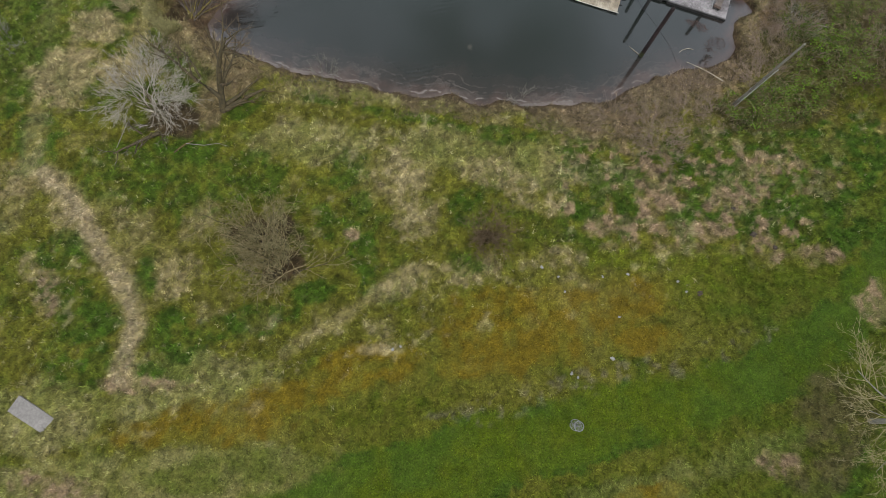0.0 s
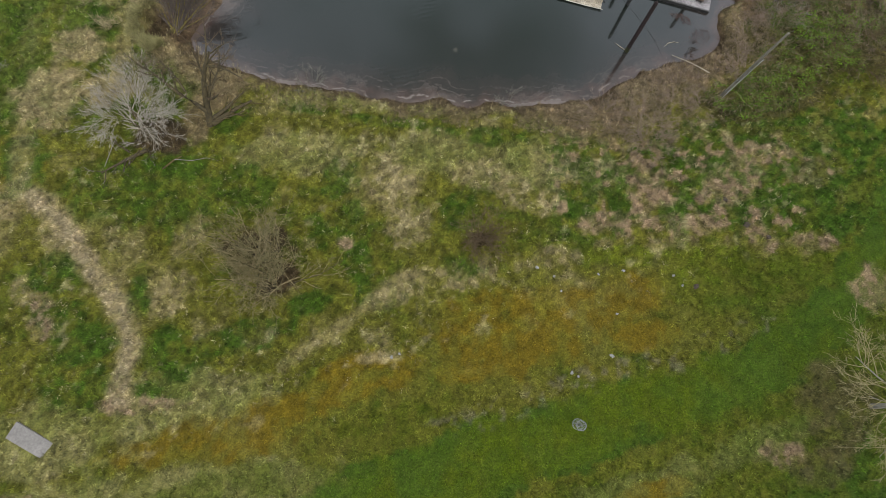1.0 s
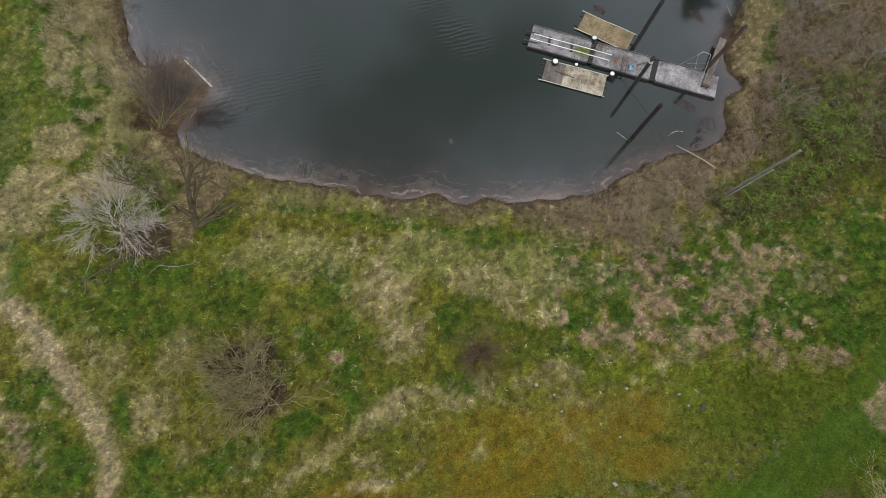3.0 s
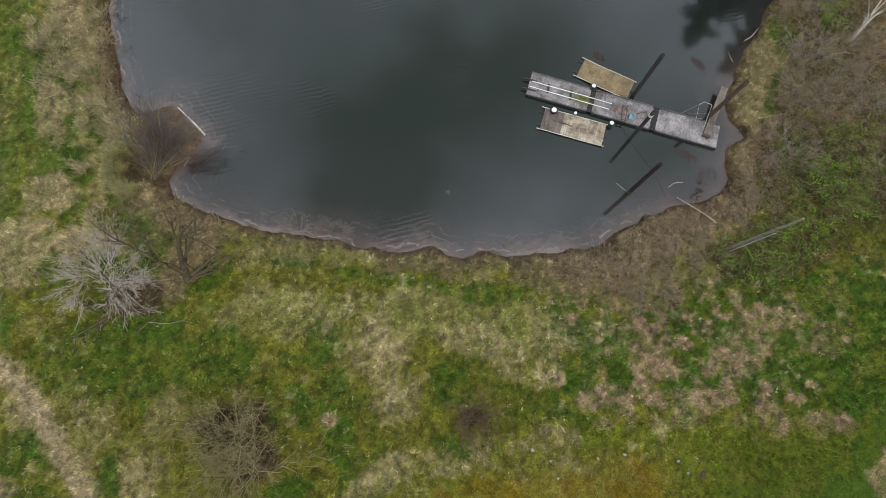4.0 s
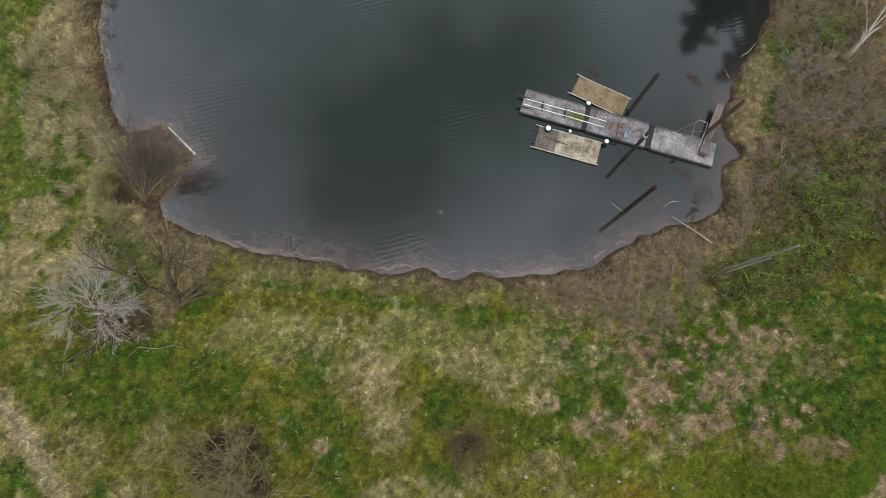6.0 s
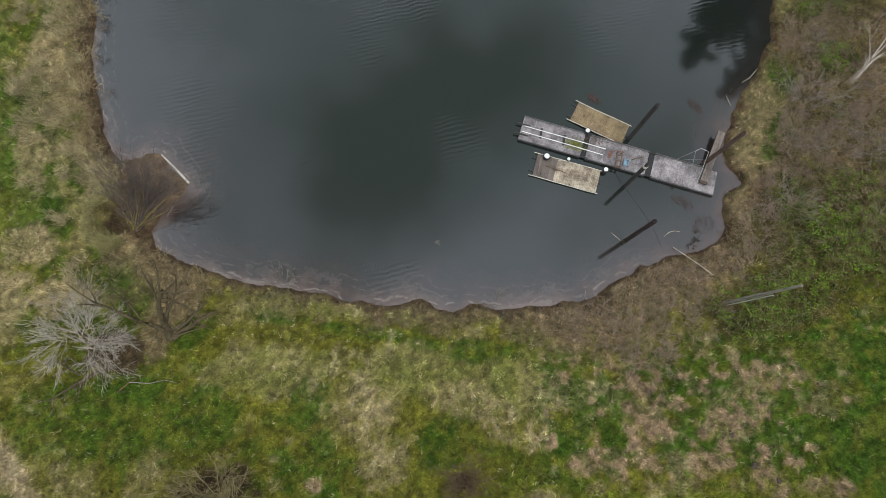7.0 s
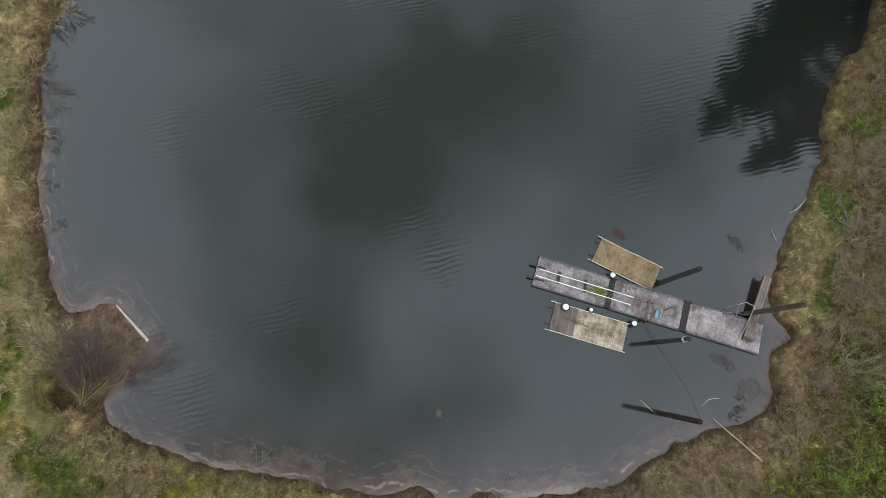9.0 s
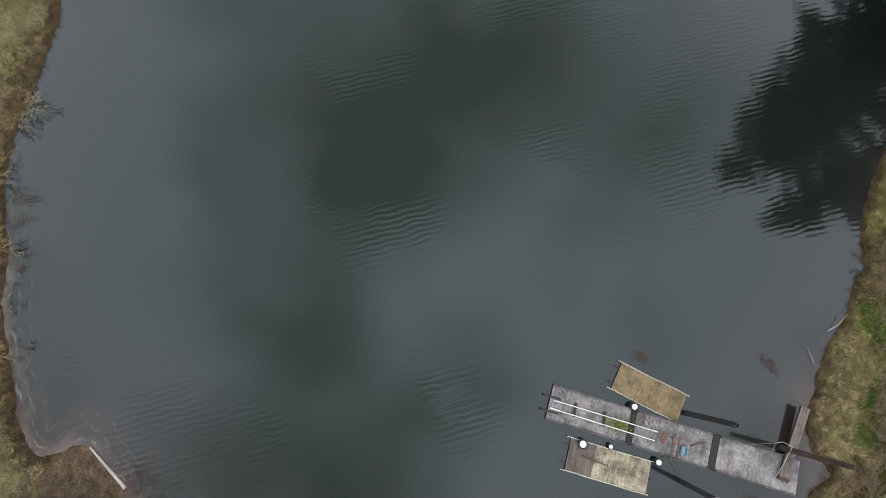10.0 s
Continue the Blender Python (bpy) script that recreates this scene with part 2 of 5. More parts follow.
RUST_TIMBER = rough_stuff("red_stained_pile_timber", (0.009, 0.006, 0.006), (0.034, 0.017, 0.016), 10, 0.8, stretch=(1, 1, 0.2))
POLE_TIMBER = rough_stuff("grey_pole_timber", (0.10, 0.092, 0.072), (0.27, 0.25, 0.20), 9, 0.85, stretch=(1, 1, 0.15))
RUBBER = rough_stuff("black_rubber", (0.006, 0.006, 0.006), (0.02, 0.02, 0.02), 12, 0.7)
FOAM_HULL = rough_stuff("black_float_hull", (0.01, 0.01, 0.011), (0.03, 0.03, 0.03), 6, 0.6)
WHITE_PAINT = rough_stuff("white_plastic", (0.70, 0.70, 0.68), (0.86, 0.86, 0.84), 7, 0.45, bump=0.1)
GALVANISED = rough_stuff("galvanised_steel", (0.16, 0.165, 0.17), (0.30, 0.305, 0.31), 14, 0.5, 0.5, 0.1)
RUSTY = rough_stuff("rusty_red_steel", (0.10, 0.04, 0.03), (0.24, 0.12, 0.09), 9, 0.8)
BLUE_PLASTIC = rough_stuff("faded_blue_plastic", (0.22, 0.36, 0.46), (0.36, 0.5, 0.6), 5, 0.5, bump=0.1)
CONCRETE = rough_stuff("rough_concrete", (0.17, 0.155, 0.14), (0.27, 0.25, 0.23), 7, 0.9)
SILVER_BARK = rough_stuff("silver_grey_bark", (0.20, 0.175, 0.14), (0.56, 0.50, 0.42), 6)
GREY_TWIG = rough_stuff("grey_twig_bark", (0.17, 0.15, 0.125), (0.42, 0.38, 0.33), 6)
RUSSET_BARK = rough_stuff("russet_twig_bark", (0.17, 0.118, 0.084), (0.41, 0.31, 0.23), 5)
DARK_BARK = rough_stuff("dark_mossy_bark", (0.026, 0.020, 0.010), (0.110, 0.084, 0.036), 6)
TAN_BARK = rough_stuff("tan_twig_bark", (0.20, 0.152, 0.072), (0.44, 0.355, 0.19), 5)
MAUVE_BARK = rough_stuff("grey_mauve_twig_bark", (0.04, 0.030, 0.025), (0.17, 0.135, 0.112), 5)
LICHEN_BARK = rough_stuff("yellow_lichened_bark", (0.05, 0.036, 0.010), (0.27, 0.215, 0.045), 6)
YELLOW_BARK = rough_stuff("yellow_grey_bark", (0.20, 0.165, 0.075), (0.42, 0.36, 0.19), 5)
GREY_PVC = rough_stuff("grey_conduit_plastic", (0.30, 0.31, 0.30), (0.42, 0.43, 0.42), 5, 0.5, bump=0.1)
BROWN_BARK = rough_stuff("brown_twig_bark", (0.065, 0.043, 0.022), (0.20, 0.137, 0.074), 5)
SLIME = rough_stuff("dark_green_slime", (0.02, 0.024, 0.008), (0.05, 0.055, 0.018), 9, 0.5)
OLIVE_BARK = rough_stuff("olive_twig_bark", (0.11, 0.09, 0.035), (0.29, 0.25, 0.11), 5)
MOSS_BARK = rough_stuff("yellow_mossy_bark", (0.022, 0.016, 0.007), (0.15, 0.118, 0.026), 7)
STONE = rough_stuff("pale_lichened_stone", (0.16, 0.155, 0.14), (0.36, 0.345, 0.32), 9)
SOIL = rough_stuff("dark_turned_soil", (0.03, 0.022, 0.015), (0.08, 0.058, 0.04), 9)
STRAW_STICK = rough_stuff("peeled_pale_wood", (0.30, 0.255, 0.18), (0.60, 0.53, 0.40), 7)
NEEDLES = coloured("conifer_needles", 0.7, 2.0, 0.6, 1.3)
GRASS = coloured("grass_blades", 0.8, 3.0, 0.6, 1.45, 0.25)
LEAF = coloured("bramble_leaves", 0.55, 3.0, 0.55, 1.45, 0.25)
GROUND = ground_material()
WATER = water_material()
WEED = rough_stuff("drowned_red_weed", (0.05, 0.028, 0.024), (0.13, 0.075, 0.060), 5, 0.9)


# ---- building helpers ----
def linked(name, data, mat, parent=None, label=""):
    if not data.materials:
        data.materials.append(mat)
    ob = new(name, data)
    if parent is not None:
        ob.parent = parent
    if label:
        ob["label"] = label
    return ob


def part(name, bm, mat, parent=None, label=""):
    data = bpy.data.meshes.new(name)
    bm.to_mesh(data)
    bm.free()
    return linked(name, data, mat, parent, label)


def thing(name, m, label, category, group=""):
    ob = new(name)
    ob.empty_display_size = 0.3
    ob.matrix_world = m
    return tagged(ob, label, category, group)


def mesh_of(name, verts, faces):
    data = bpy.data.meshes.new(name)
    data.from_pydata(verts, [], faces)
    data.update()
    return data


def box(sx, sy, sz, at=(0, 0, 0), bevel=0.0, bm=None, m=None):
    """A box with softened edges, its middle at 'at'."""
    bm = bm or bmesh.new()
    made = bmesh.ops.create_cube(bm, size=1.0, matrix=(m or Matrix()) @ Matrix.Translation(at) @ Matrix.Diagonal((sx, sy, sz, 1)))
    if bevel:
        edges = list({e for v in made["verts"] for e in v.link_edges})
        bmesh.ops.bevel(bm, geom=edges, offset=bevel, segments=1, affect="EDGES")
    return bm


def rod(points, radii, sides=8, wobble=0.0, bm=None, cap=True, seed=0):
    """A tapered, slightly uneven round bar through the points."""
    bm = bm or bmesh.new()
    rnd = random.Random(seed)
    pts = [Vector(p) for p in points]
    rings = []
    for i, p in enumerate(pts):
        way = (pts[min(i + 1, len(pts) - 1)] - pts[max(i - 1, 0)]).normalized()
        side = way.orthogonal().normalized() if i == 0 else (side - way * side.dot(way)).normalized()
        up = way.cross(side)
        r = radii[i] if isinstance(radii, (list, tuple)) else radii
        rings.append([bm.verts.new(p + (side * math.cos(a) + up * math.sin(a)) * r * (1 + rnd.uniform(-wobble, wobble))) for a in (k * math.tau / sides for k in range(sides))])
    for a, b in zip(rings, rings[1:]):
        for k in range(sides):
            bm.faces.new((a[k], a[(k + 1) % sides], b[(k + 1) % sides], b[k]))
    if cap:
        bm.faces.new(rings[0][::-1])
        bm.faces.new(rings[-1])
    return bm


def lathe(profile, sides=16, bm=None, at=(0, 0, 0)):
    """A turned body from (radius, height) pairs, closed at both ends."""
    bm = bm or bmesh.new()
    rings = [[bm.verts.new((at[0] + r * math.cos(k * math.tau / sides), at[1] + r * math.sin(k * math.tau / sides), at[2] + z)) for k in range(sides)] for r, z in profile]
    for a, b in zip(rings, rings[1:]):
        for k in range(sides):
            bm.faces.new((a[k], a[(k + 1) % sides], b[(k + 1) % sides], b[k]))
    bm.faces.new(rings[0][::-1])
    bm.faces.new(rings[-1])
    return bm


# ---- the plan: shoreline, heights, ground cover ----
SOUTH_SHORE = [(-24.7, 44.5), (-24.3, 40.5), (-23.2, 36.4), (-22.7, 34.3), (-22.0, 32.7), (-21.0, 31.3), (-19.9, 31.6), (-18.9, 32.0), (-17.9, 31.9), (-16.8, 30.7), (-15.8, 29.5), (-16.2, 28.3), (-17.4, 27.0), (-17.8, 25.5),
               (-16.9, 24.3), (-15.3, 23.5), (-13.1, 22.6), (-10.3, 21.9), (-6.7, 21.3), (-3.4, 20.5), (-1.0, 20.1), (1.5, 20.6), (3.1, 19.8), (5.6, 20.1), (7.2, 19.6), (10.1, 19.9), (13.0, 20.3), (15.2, 21.4)]
EAST_SHORE = [(17.0, 22.5), (19.2, 23.2), (21.5, 23.8), (23.4, 24.5), (24.2, 25.6), (24.2, 26.9), (24.8, 28.2), (26.2, 29.0), (25.4, 29.9), (25.0, 31.2), (25.5, 33.4), (26.4, 35.2), (27.4, 37.1), (29.1, 39.4),
              (30.3, 41.6), (30.7, 43.5), (31.3, 45.4), (32.2, 47.6), (33.6, 49.6), (35.2, 51.0), (36.6, 53.4), (37.4, 58.0), (37.0, 68.0), (33.0, 80.0), (20.0, 92.0), (0.0, 95.0), (-16.0, 88.0), (-22.5, 74.0), (-23.5, 62.0), (-24.4, 56.0), (-25.3, 51.0), (-25.4, 48.1)]


def smooth_loop(points, per=6):
    """A closed Catmull-Rom curve through the points."""
    p = np.array(points)
    out = []
    for i in range(len(p)):
        a, b, c, d = p[i - 1], p[i], p[(i + 1) % len(p)], p[(i + 2) % len(p)]
        for k in range(per):
            t = k / per
            out.append(0.5 * (2 * b + (c - a) * t + (2 * a - 5 * b + 4 * c - d) * t * t + (3 * b - a - 3 * c + d) * t ** 3))
    return np.array(out)


SHORE = smooth_loop(SOUTH_SHORE + EAST_SHORE)
_grids = {}


def vnoise(x, y, size, seed):
    """Smooth value noise, 0 to 1, with cells of that many metres."""
    if seed not in _grids:
        _grids[seed] = np.random.RandomState(seed).rand(256, 256)
    g = _grids[seed]
    u, v = np.asarray(x, float) / size + 100, np.asarray(y, float) / size + 100
    i, j = np.floor(u).astype(int), np.floor(v).astype(int)
    a, b = u - i, v - j
    a, b = a * a * (3 - 2 * a), b * b * (3 - 2 * b)
    i0, j0, i1, j1 = i % 256, j % 256, (i + 1) % 256, (j + 1) % 256
    return (g[i0, j0] * (1 - a) + g[i1, j0] * a) * (1 - b) + (g[i0, j1] * (1 - a) + g[i1, j1] * a) * b


def fbm(x, y, size, seed, octaves=4):
    total, weight, s = 0.0, 0.0, 1.0
    for k in range(octaves):
        total, weight = total + s * vnoise(x, y, size / 2 ** k, seed + k), weight + s
        s *= 0.55
    return total / weight


def step(a, b, v):
    t = np.clip((v - a) / (b - a), 0, 1)
    return t * t * (3 - 2 * t)


def from_shore(x, y):
    """Metres from the bank: more than 0 on land, less in the pond."""
    x, y = np.atleast_1d(np.asarray(x, float)), np.atleast_1d(np.asarray(y, float))
    a, b = SHORE, np.roll(SHORE, -1, axis=0)
    best, inside = np.full(x.shape, 1e9), np.zeros(x.shape, bool)
    for (ax, ay), (bx, by) in zip(a, b):
        ex, ey = bx - ax, by - ay
        t = np.clip(((x - ax) * ex + (y - ay) * ey) / (ex * ex + ey * ey), 0, 1)
        best = np.minimum(best, (x - ax - t * ex) ** 2 + (y - ay - t * ey) ** 2)
        inside ^= ((ay > y) != (by > y)) & (x < ex * (y - ay) / (ey if ey else 1e-9) + ax)
    return np.where(inside, -1, 1) * np.sqrt(best) + (fbm(x, y, 1.3, 40, 3) - 0.5) * 0.7


def drift_mat(x, y):
    """The raft of brown drift that has lodged under the bank willow: 0 to 1."""
    x, y = np.asarray(x, float), np.asarray(y, float)
    u, v = (x + 18.0) * 0.77 + (y - 29.2) * 0.64, -(x + 18.0) * 0.64 + (y - 29.2) * 0.77
    return step(1.25, 0.95, np.hypot(u / 2.75, v / 2.5)) * step(-20.9, -19.9, x + 0.35 * (y - 29.0))


def height_from(x, y, d):
    top = np.clip(1.8 + 0.028 * np.clip(x, -40, 40) - 0.06 * (np.clip(y, -20, 40) - 4), 0.85, 3.0)
    top = top + (fbm(x, y, 6.0, 11, 4) - 0.5) * 0.35 + (fbm(x, y, 0.9, 17, 3) - 0.5) * 0.10
    rise = 0.22 * (1 - np.exp(-np.clip(d, 0, None) / 0.25)) + (top - 0.22) * (1 - np.exp(-np.clip(d, 0, None) / 3.2))
    rise = rise * (1 - 0.9 * drift_mat(x, y))
    ring = np.hypot(x + 20.4, (y - 26.7) / 1.25)
    rise = rise + 0.32 * step(0.9, 1.5, ring) * step(2.6, 1.8, ring) * step(0.2, 0.8, d) * (1 - drift_mat(x, y))
    rise = np.maximum(rise - 1.0 * step(1.35, 0.7, ring) * step(0.1, 0.5, d), 0.03)
    return np.where(d > 0, rise, -0.9 * (1 - np.exp(np.clip(d, None, 0) / 1.5)) - 0.03)


def height(x, y):
    return float(height_from(np.array([x]), np.array([y]), from_shore(x, y))[0])


def patch(x, y, spots, seed, ragged=0.9, size=1.6):
    """How far a point lies within a set of ragged patches (middle, half lengths, turn): 0 to 1."""
    warp = (fbm(x, y, size, seed, 4) - 0.5) * 2 * ragged
    warp = warp + (fbm(x, y, size * 0.35, seed + 7, 3) - 0.5) * 1.7 * ragged
    best = np.zeros_like(x)
    for cx, cy, rx, ry, turn in spots:
        c, s = math.cos(radians(turn)), math.sin(radians(turn))
        u, v = ((x - cx) * c + (y - cy) * s) / rx, (-(x - cx) * s + (y - cy) * c) / ry
        best = np.maximum(best, step(0.26, -0.16, np.sqrt(u * u + v * v) - 1 + warp * 0.55))
    return best


DRY_WEST = [(-27.5, 20.5, 2.6, 2.4, 0), (-25.8, 24.6, 2.0, 1.4, 0), (-27.0, 31.5, 1.3, 2.2, 10), (-25.6, 36.0, 1.2, 2.0, 0), (-23.5, 21.0, 2.0, 1.2, 0), (-27.6, 40.5, 1.4, 1.8, 0), (-27.0, 52.0, 1.4, 3.0, 0)]
FRESH = [(-19.3, 12.6, 5.4, 2.6, 0), (-13.5, 12.8, 3.2, 2.2, 0), (-18.6, 13.9, 3.2, 1.2, 5), (-25.5, 30.0, 3.0, 5.0, 0)]
LUSH = [(-24.5, 6.9, 1.9, 1.3, 0), (-24.1, 4.1, 2.3, 1.0, 0), (-22.1, 2.2, 2.0, 1.5, 0), (-22.3, -0.9, 1.9, 1.0, 0), (-20.8, 0.0, 1.0, 1.0, 0), (-16.5, -0.8, 1.6, 0.8, 0), (-15.7, 0.9, 1.3, 1.3, 0), (-16.6, 2.5, 1.0, 1.3, 0),
        (-11.2, 2.6, 2.8, 0.9, 15), (-7.2, 4.6, 1.9, 0.8, 20), (-4.3, 7.2, 1.1, 2.2, 10), (-18.9, 5.3, 0.8, 1.5, 0), (-28.5, 15.0, 1.6, 2.6, 0), (28.0, -8.0, 4.0, 2.6, 0), (24.9, -6.9, 3.0, 1.2, 10)]
LUSH_MID = [(-5.9, 13.7, 1.2, 1.6, 0), (-4.9, 10.2, 1.3, 1.8, 10), (-7.0, 9.5, 1.0, 1.2, 0), (2.6, 6.9, 1.4, 0.8, 0), (-2.6, 18.3, 3.2, 0.5, -8), (5.1, 16.9, 2.8, 0.7, -5), (-8.4, 19.4, 2.2, 0.4, -10), (10.9, 16.3, 2.4, 0.8, 0), (-14.2, 18.4, 2.0, 1.1, 30), (-18.0, 14.9, 2.4, 1.0, 0), (3.0, 11.0, 1.4, 1.4, 0)]
LUSH_EAST = [(20.1, 13.6, 4.0, 1.6, 0), (31.0, 13.6, 6.0, 5.0, 0), (26.6, 11.2, 2.6, 2.4, 0), (23.4, 16.7, 5.2, 1.3, 5), (14.0, 12.3, 1.1, 2.0, 0), (10.6, 10.9, 1.2, 1.1, 0), (17.4, 15.2, 2.2, 0.9, 0), (18.4, 11.0, 1.3, 1.3, 0), (22.3, 10.4, 2.2, 1.1, 0),
             (-31.0, 23.0, 2.2, 6.0, 0), (-28.3, 33.0, 1.2, 5.0, 12), (-25.6, 27.6, 2.2, 1.0, -30), (-27.5, 45.0, 0.9, 3.0, 0), (30.6, 33.8, 0.9, 1.8, 10), (29.3, 29.4, 0.6, 0.5, 0), (-19.0, 22.4, 0.8, 2.0, 20)]
MOWN = [(-6.0, -8.6, 7.0, 1.6, 12), (-1.2, -6.4, 5.0, 1.8, 14), (4.0, -5.2, 5.4, 2.2, 17), (9.1, -3.8, 5.2, 2.1, 17), (13.9, -2.5, 5.0, 1.9, 15), (18.5, -1.2, 4.8, 1.8, 18), (22.7, 0.4, 4.0, 1.8, 24), (26.5, 2.8, 4.0, 1.6, 35), (31.0, 6.8, 4.5, 1.8, 40), (38.0, 12.0, 7.0, 4.0, 38)]
LAWN = [(-1.2, -3.6, 3.6, 1.8, 10), (-9.5, -6.2, 4.5, 1.0, 6), (-13.5, -7.0, 3.0, 0.7, 0), (30.0, 10.0, 4.0, 2.0, 20)]
MOSSY = [(7.0, 2.8, 6.5, 2.4, 10), (13.4, 4.6, 3.4, 1.6, 12), (14.4, 2.0, 2.2, 1.0, 10), (4.3, 0.6, 3.6, 1.0, 12), (-12.9, -3.8, 4.6, 1.2, 4), (-17.0, -4.6, 3.0, 0.9, 0), (-7.9, -1.9, 3.4, 1.0, 12), (-3.6, -0.2, 4.0, 1.4, 10), (-28.0, 13.5, 1.4, 2.4, 0), (14.0, -7.2, 2.0, 0.7, 10)]
YELLOW = [(18.2, 5.6, 2.6, 1.6, 0), (24.3, 5.9, 4.8, 1.6, 10), (26.8, 3.4, 4.0, 1.4, 15), (19.5, 7.2, 4.0, 0.9, 0), (13.8, 7.4, 2.4, 0.7, 0)]
DRY = [(-24.9, 9.7, 1.5, 1.0, -40), (-21.0, 6.0, 0.7, 1.2, 20), (-1.9, 13.0, 1.7, 2.7, 12), (-0.9, 10.2, 1.4, 1.6, 0), (6.6, 12.6, 1.4, 1.5, 0), (9.2, 11.6, 1.3, 1.0, 0), (12.0, 14.0, 2.6, 1.0, 0), (3.0, 6.4, 2.5, 0.9, 8),
       (-1.2, 5.6, 2.2, 0.9, 25), (-2.8, 1.0, 1.4, 0.4, 10), (-16.7, 5.5, 1.5, 1.7, 0), (-28.8, 12.0, 1.9, 1.5, 0), (-26.8, 5.8, 0.7, 1.0, 0), (4.8, 13.6, 2.6, 1.2, 0), (9.2, 7.5, 1.5, 0.7, 0)]
BLEACHED = [(10.3, 13.7, 1.3, 0.9, 0), (12.6, 14.1, 1.5, 0.7, 10), (7.2, 12.0, 0.9, 1.2, 20), (9.0, 11.3, 1.0, 0.7, 0), (-1.9, 0.8, 0.6, 0.5, 0), (-2.1, 13.6, 1.0, 1.8, 20), (-1.0, 10.6, 0.8, 0.9, 0)]
RUSSET = [(15.9, 12.2, 1.3, 1.7, 20), (21.4, 12.1, 1.0, 1.4, 10), (24.1, 14.7, 1.8, 0.9, 10), (17.1, 9.7, 1.7, 0.7, 0), (19.6, 9.6, 1.0, 0.7, 0), (23.3, 8.5, 1.0, 1.0, 0), (27.0, 8.1, 1.4, 0.8, 0), (12.6, 9.8, 1.7, 0.7, 0), (30.2, 5.0, 1.4, 1.5, 0), (22.1, -5.2, 1.3, 0.8, 0),
          (-24.9, 3.2, 1.0, 0.8, 0), (-25.2, 5.0, 0.8, 0.6, 0), (-21.5, -8.0, 3.0, 1.0, -8), (-17.6, -1.6, 2.4, 0.5, 0), (28.0, 13.4, 1.2, 1.0, 0), (-5.3, 8.7, 0.6, 0.45, 0)]
BROWN_FLOOR = [(-15.6, 21.3, 2.4, 2.0, 0), (-17.8, 22.4, 2.2, 1.7, 20), (-19.0, 24.4, 1.6, 1.4, 0), (-16.6, 19.2, 1.0, 2.4, 0)]
# dark litter and painted shade: bush hearts, willow feet, the bank hollow
LITTER_SHADE = [(-11.4, 8.5, 2.2, 1.5, 0), (-9.7, 6.2, 1.3, 1.1, 0), (4.0, 8.9, 0.6, 0.5, 0), (-19.2, 17.2, 1.9, 1.2, 0), (-20.3, 26.7, 1.2, 1.5, 0), (-18.6, 25.6, 0.6, 0.5, 0)]
TRACKS = [[(-27.5, 12.6), (-25.8, 11.4), (-24.2, 9.6), (-22.9, 7.9), (-21.7, 6.4), (-20.2, 4.6), (-19.0, 2.4), (-19.1, 0.5), (-19.2, -1.4)], [(-31.5, 44.0), (-30.2, 32.0), (-29.2, 22.0), (-28.4, 14.0), (-29.0, 9.0)], [(-8.9, 0.5), (-7.5, 1.7), (-5.8, 2.6), (-3.6, 4.3), (-1.1, 6.3)]]
LAWN_EDGE = [(1.0, -3.6), (4.1, -2.6), (7.6, -1.5), (11.9, -0.1), (16.2, 0.6), (19.5, 1.9), (22.7, 2.8)]
PALE_GREEN = [(-23.5, -3.6, 5.0, 2.2, 0), (-15.0, -1.6, 5.0, 1.8, 8), (-13.0, -7.4, 8.0, 2.0, 4), (-20.0, -8.0, 5.0, 2.0, 0), (13.0, -7.2, 4.4, 1.3, 16), (20.5, -4.6, 3.6, 1.0, 16), (-8.6, 15.8, 4.0, 1.8, 0), (0.8, 15.6, 4.0, 1.8, 0), (7.5, 15.0, 4.0, 1.6, 0), (-2.5, 20.0, 9.0, 0.9, -6)]
TREE_LITTER = [(26.0, -2.4, 2.4, 2.3, 0), (24.2, -6.0, 1.6, 1.0, 10)]
THICKET = [(31.6, 25.6, 5.0, 4.4, 0), (26.4, 20.0, 4.9, 2.0, 16), (24.0, 18.4, 2.4, 1.2, 0), (34.5, 39.3, 1.9, 1.7, 0), (32.7, 34.3, 1.5, 1.0, 30), (38.5, 27.0, 3.0, 5.0, 0), (36.8, 44.6, 2.2, 1.5, 0), (33.4, 43.8, 1.8, 0.9, 25), (29.4, 27.6, 1.6, 1.2, 30)]
BRUSHLAND = [(33.4, 32.8, 3.2, 2.2, 10), (34.4, 36.2, 3.0, 2.0, 0), (31.9, 40.6, 2.0, 2.6, 20), (36.6, 33.0, 3.0, 4.0, 0), (36.8, 41.0, 2.4, 3.0, 0), (30.4, 31.2, 1.6, 1.6, 0), (35.6, 47.6, 3.0, 3.0, 30), (28.2, 27.8, 1.8, 1.6, 0), (35.6, 25.0, 2.6, 2.2, 0)]
GREEN_STRIP = [(30.5, 37.6, 0.9, 2.0, 10), (29.3, 33.4, 1.0, 1.4, -20), (29.4, 29.4, 0.7, 0.55, 0), (26.7, 26.3, 0.8, 0.8, 0), (28.1, 31.4, 0.8, 0.6, 0)]

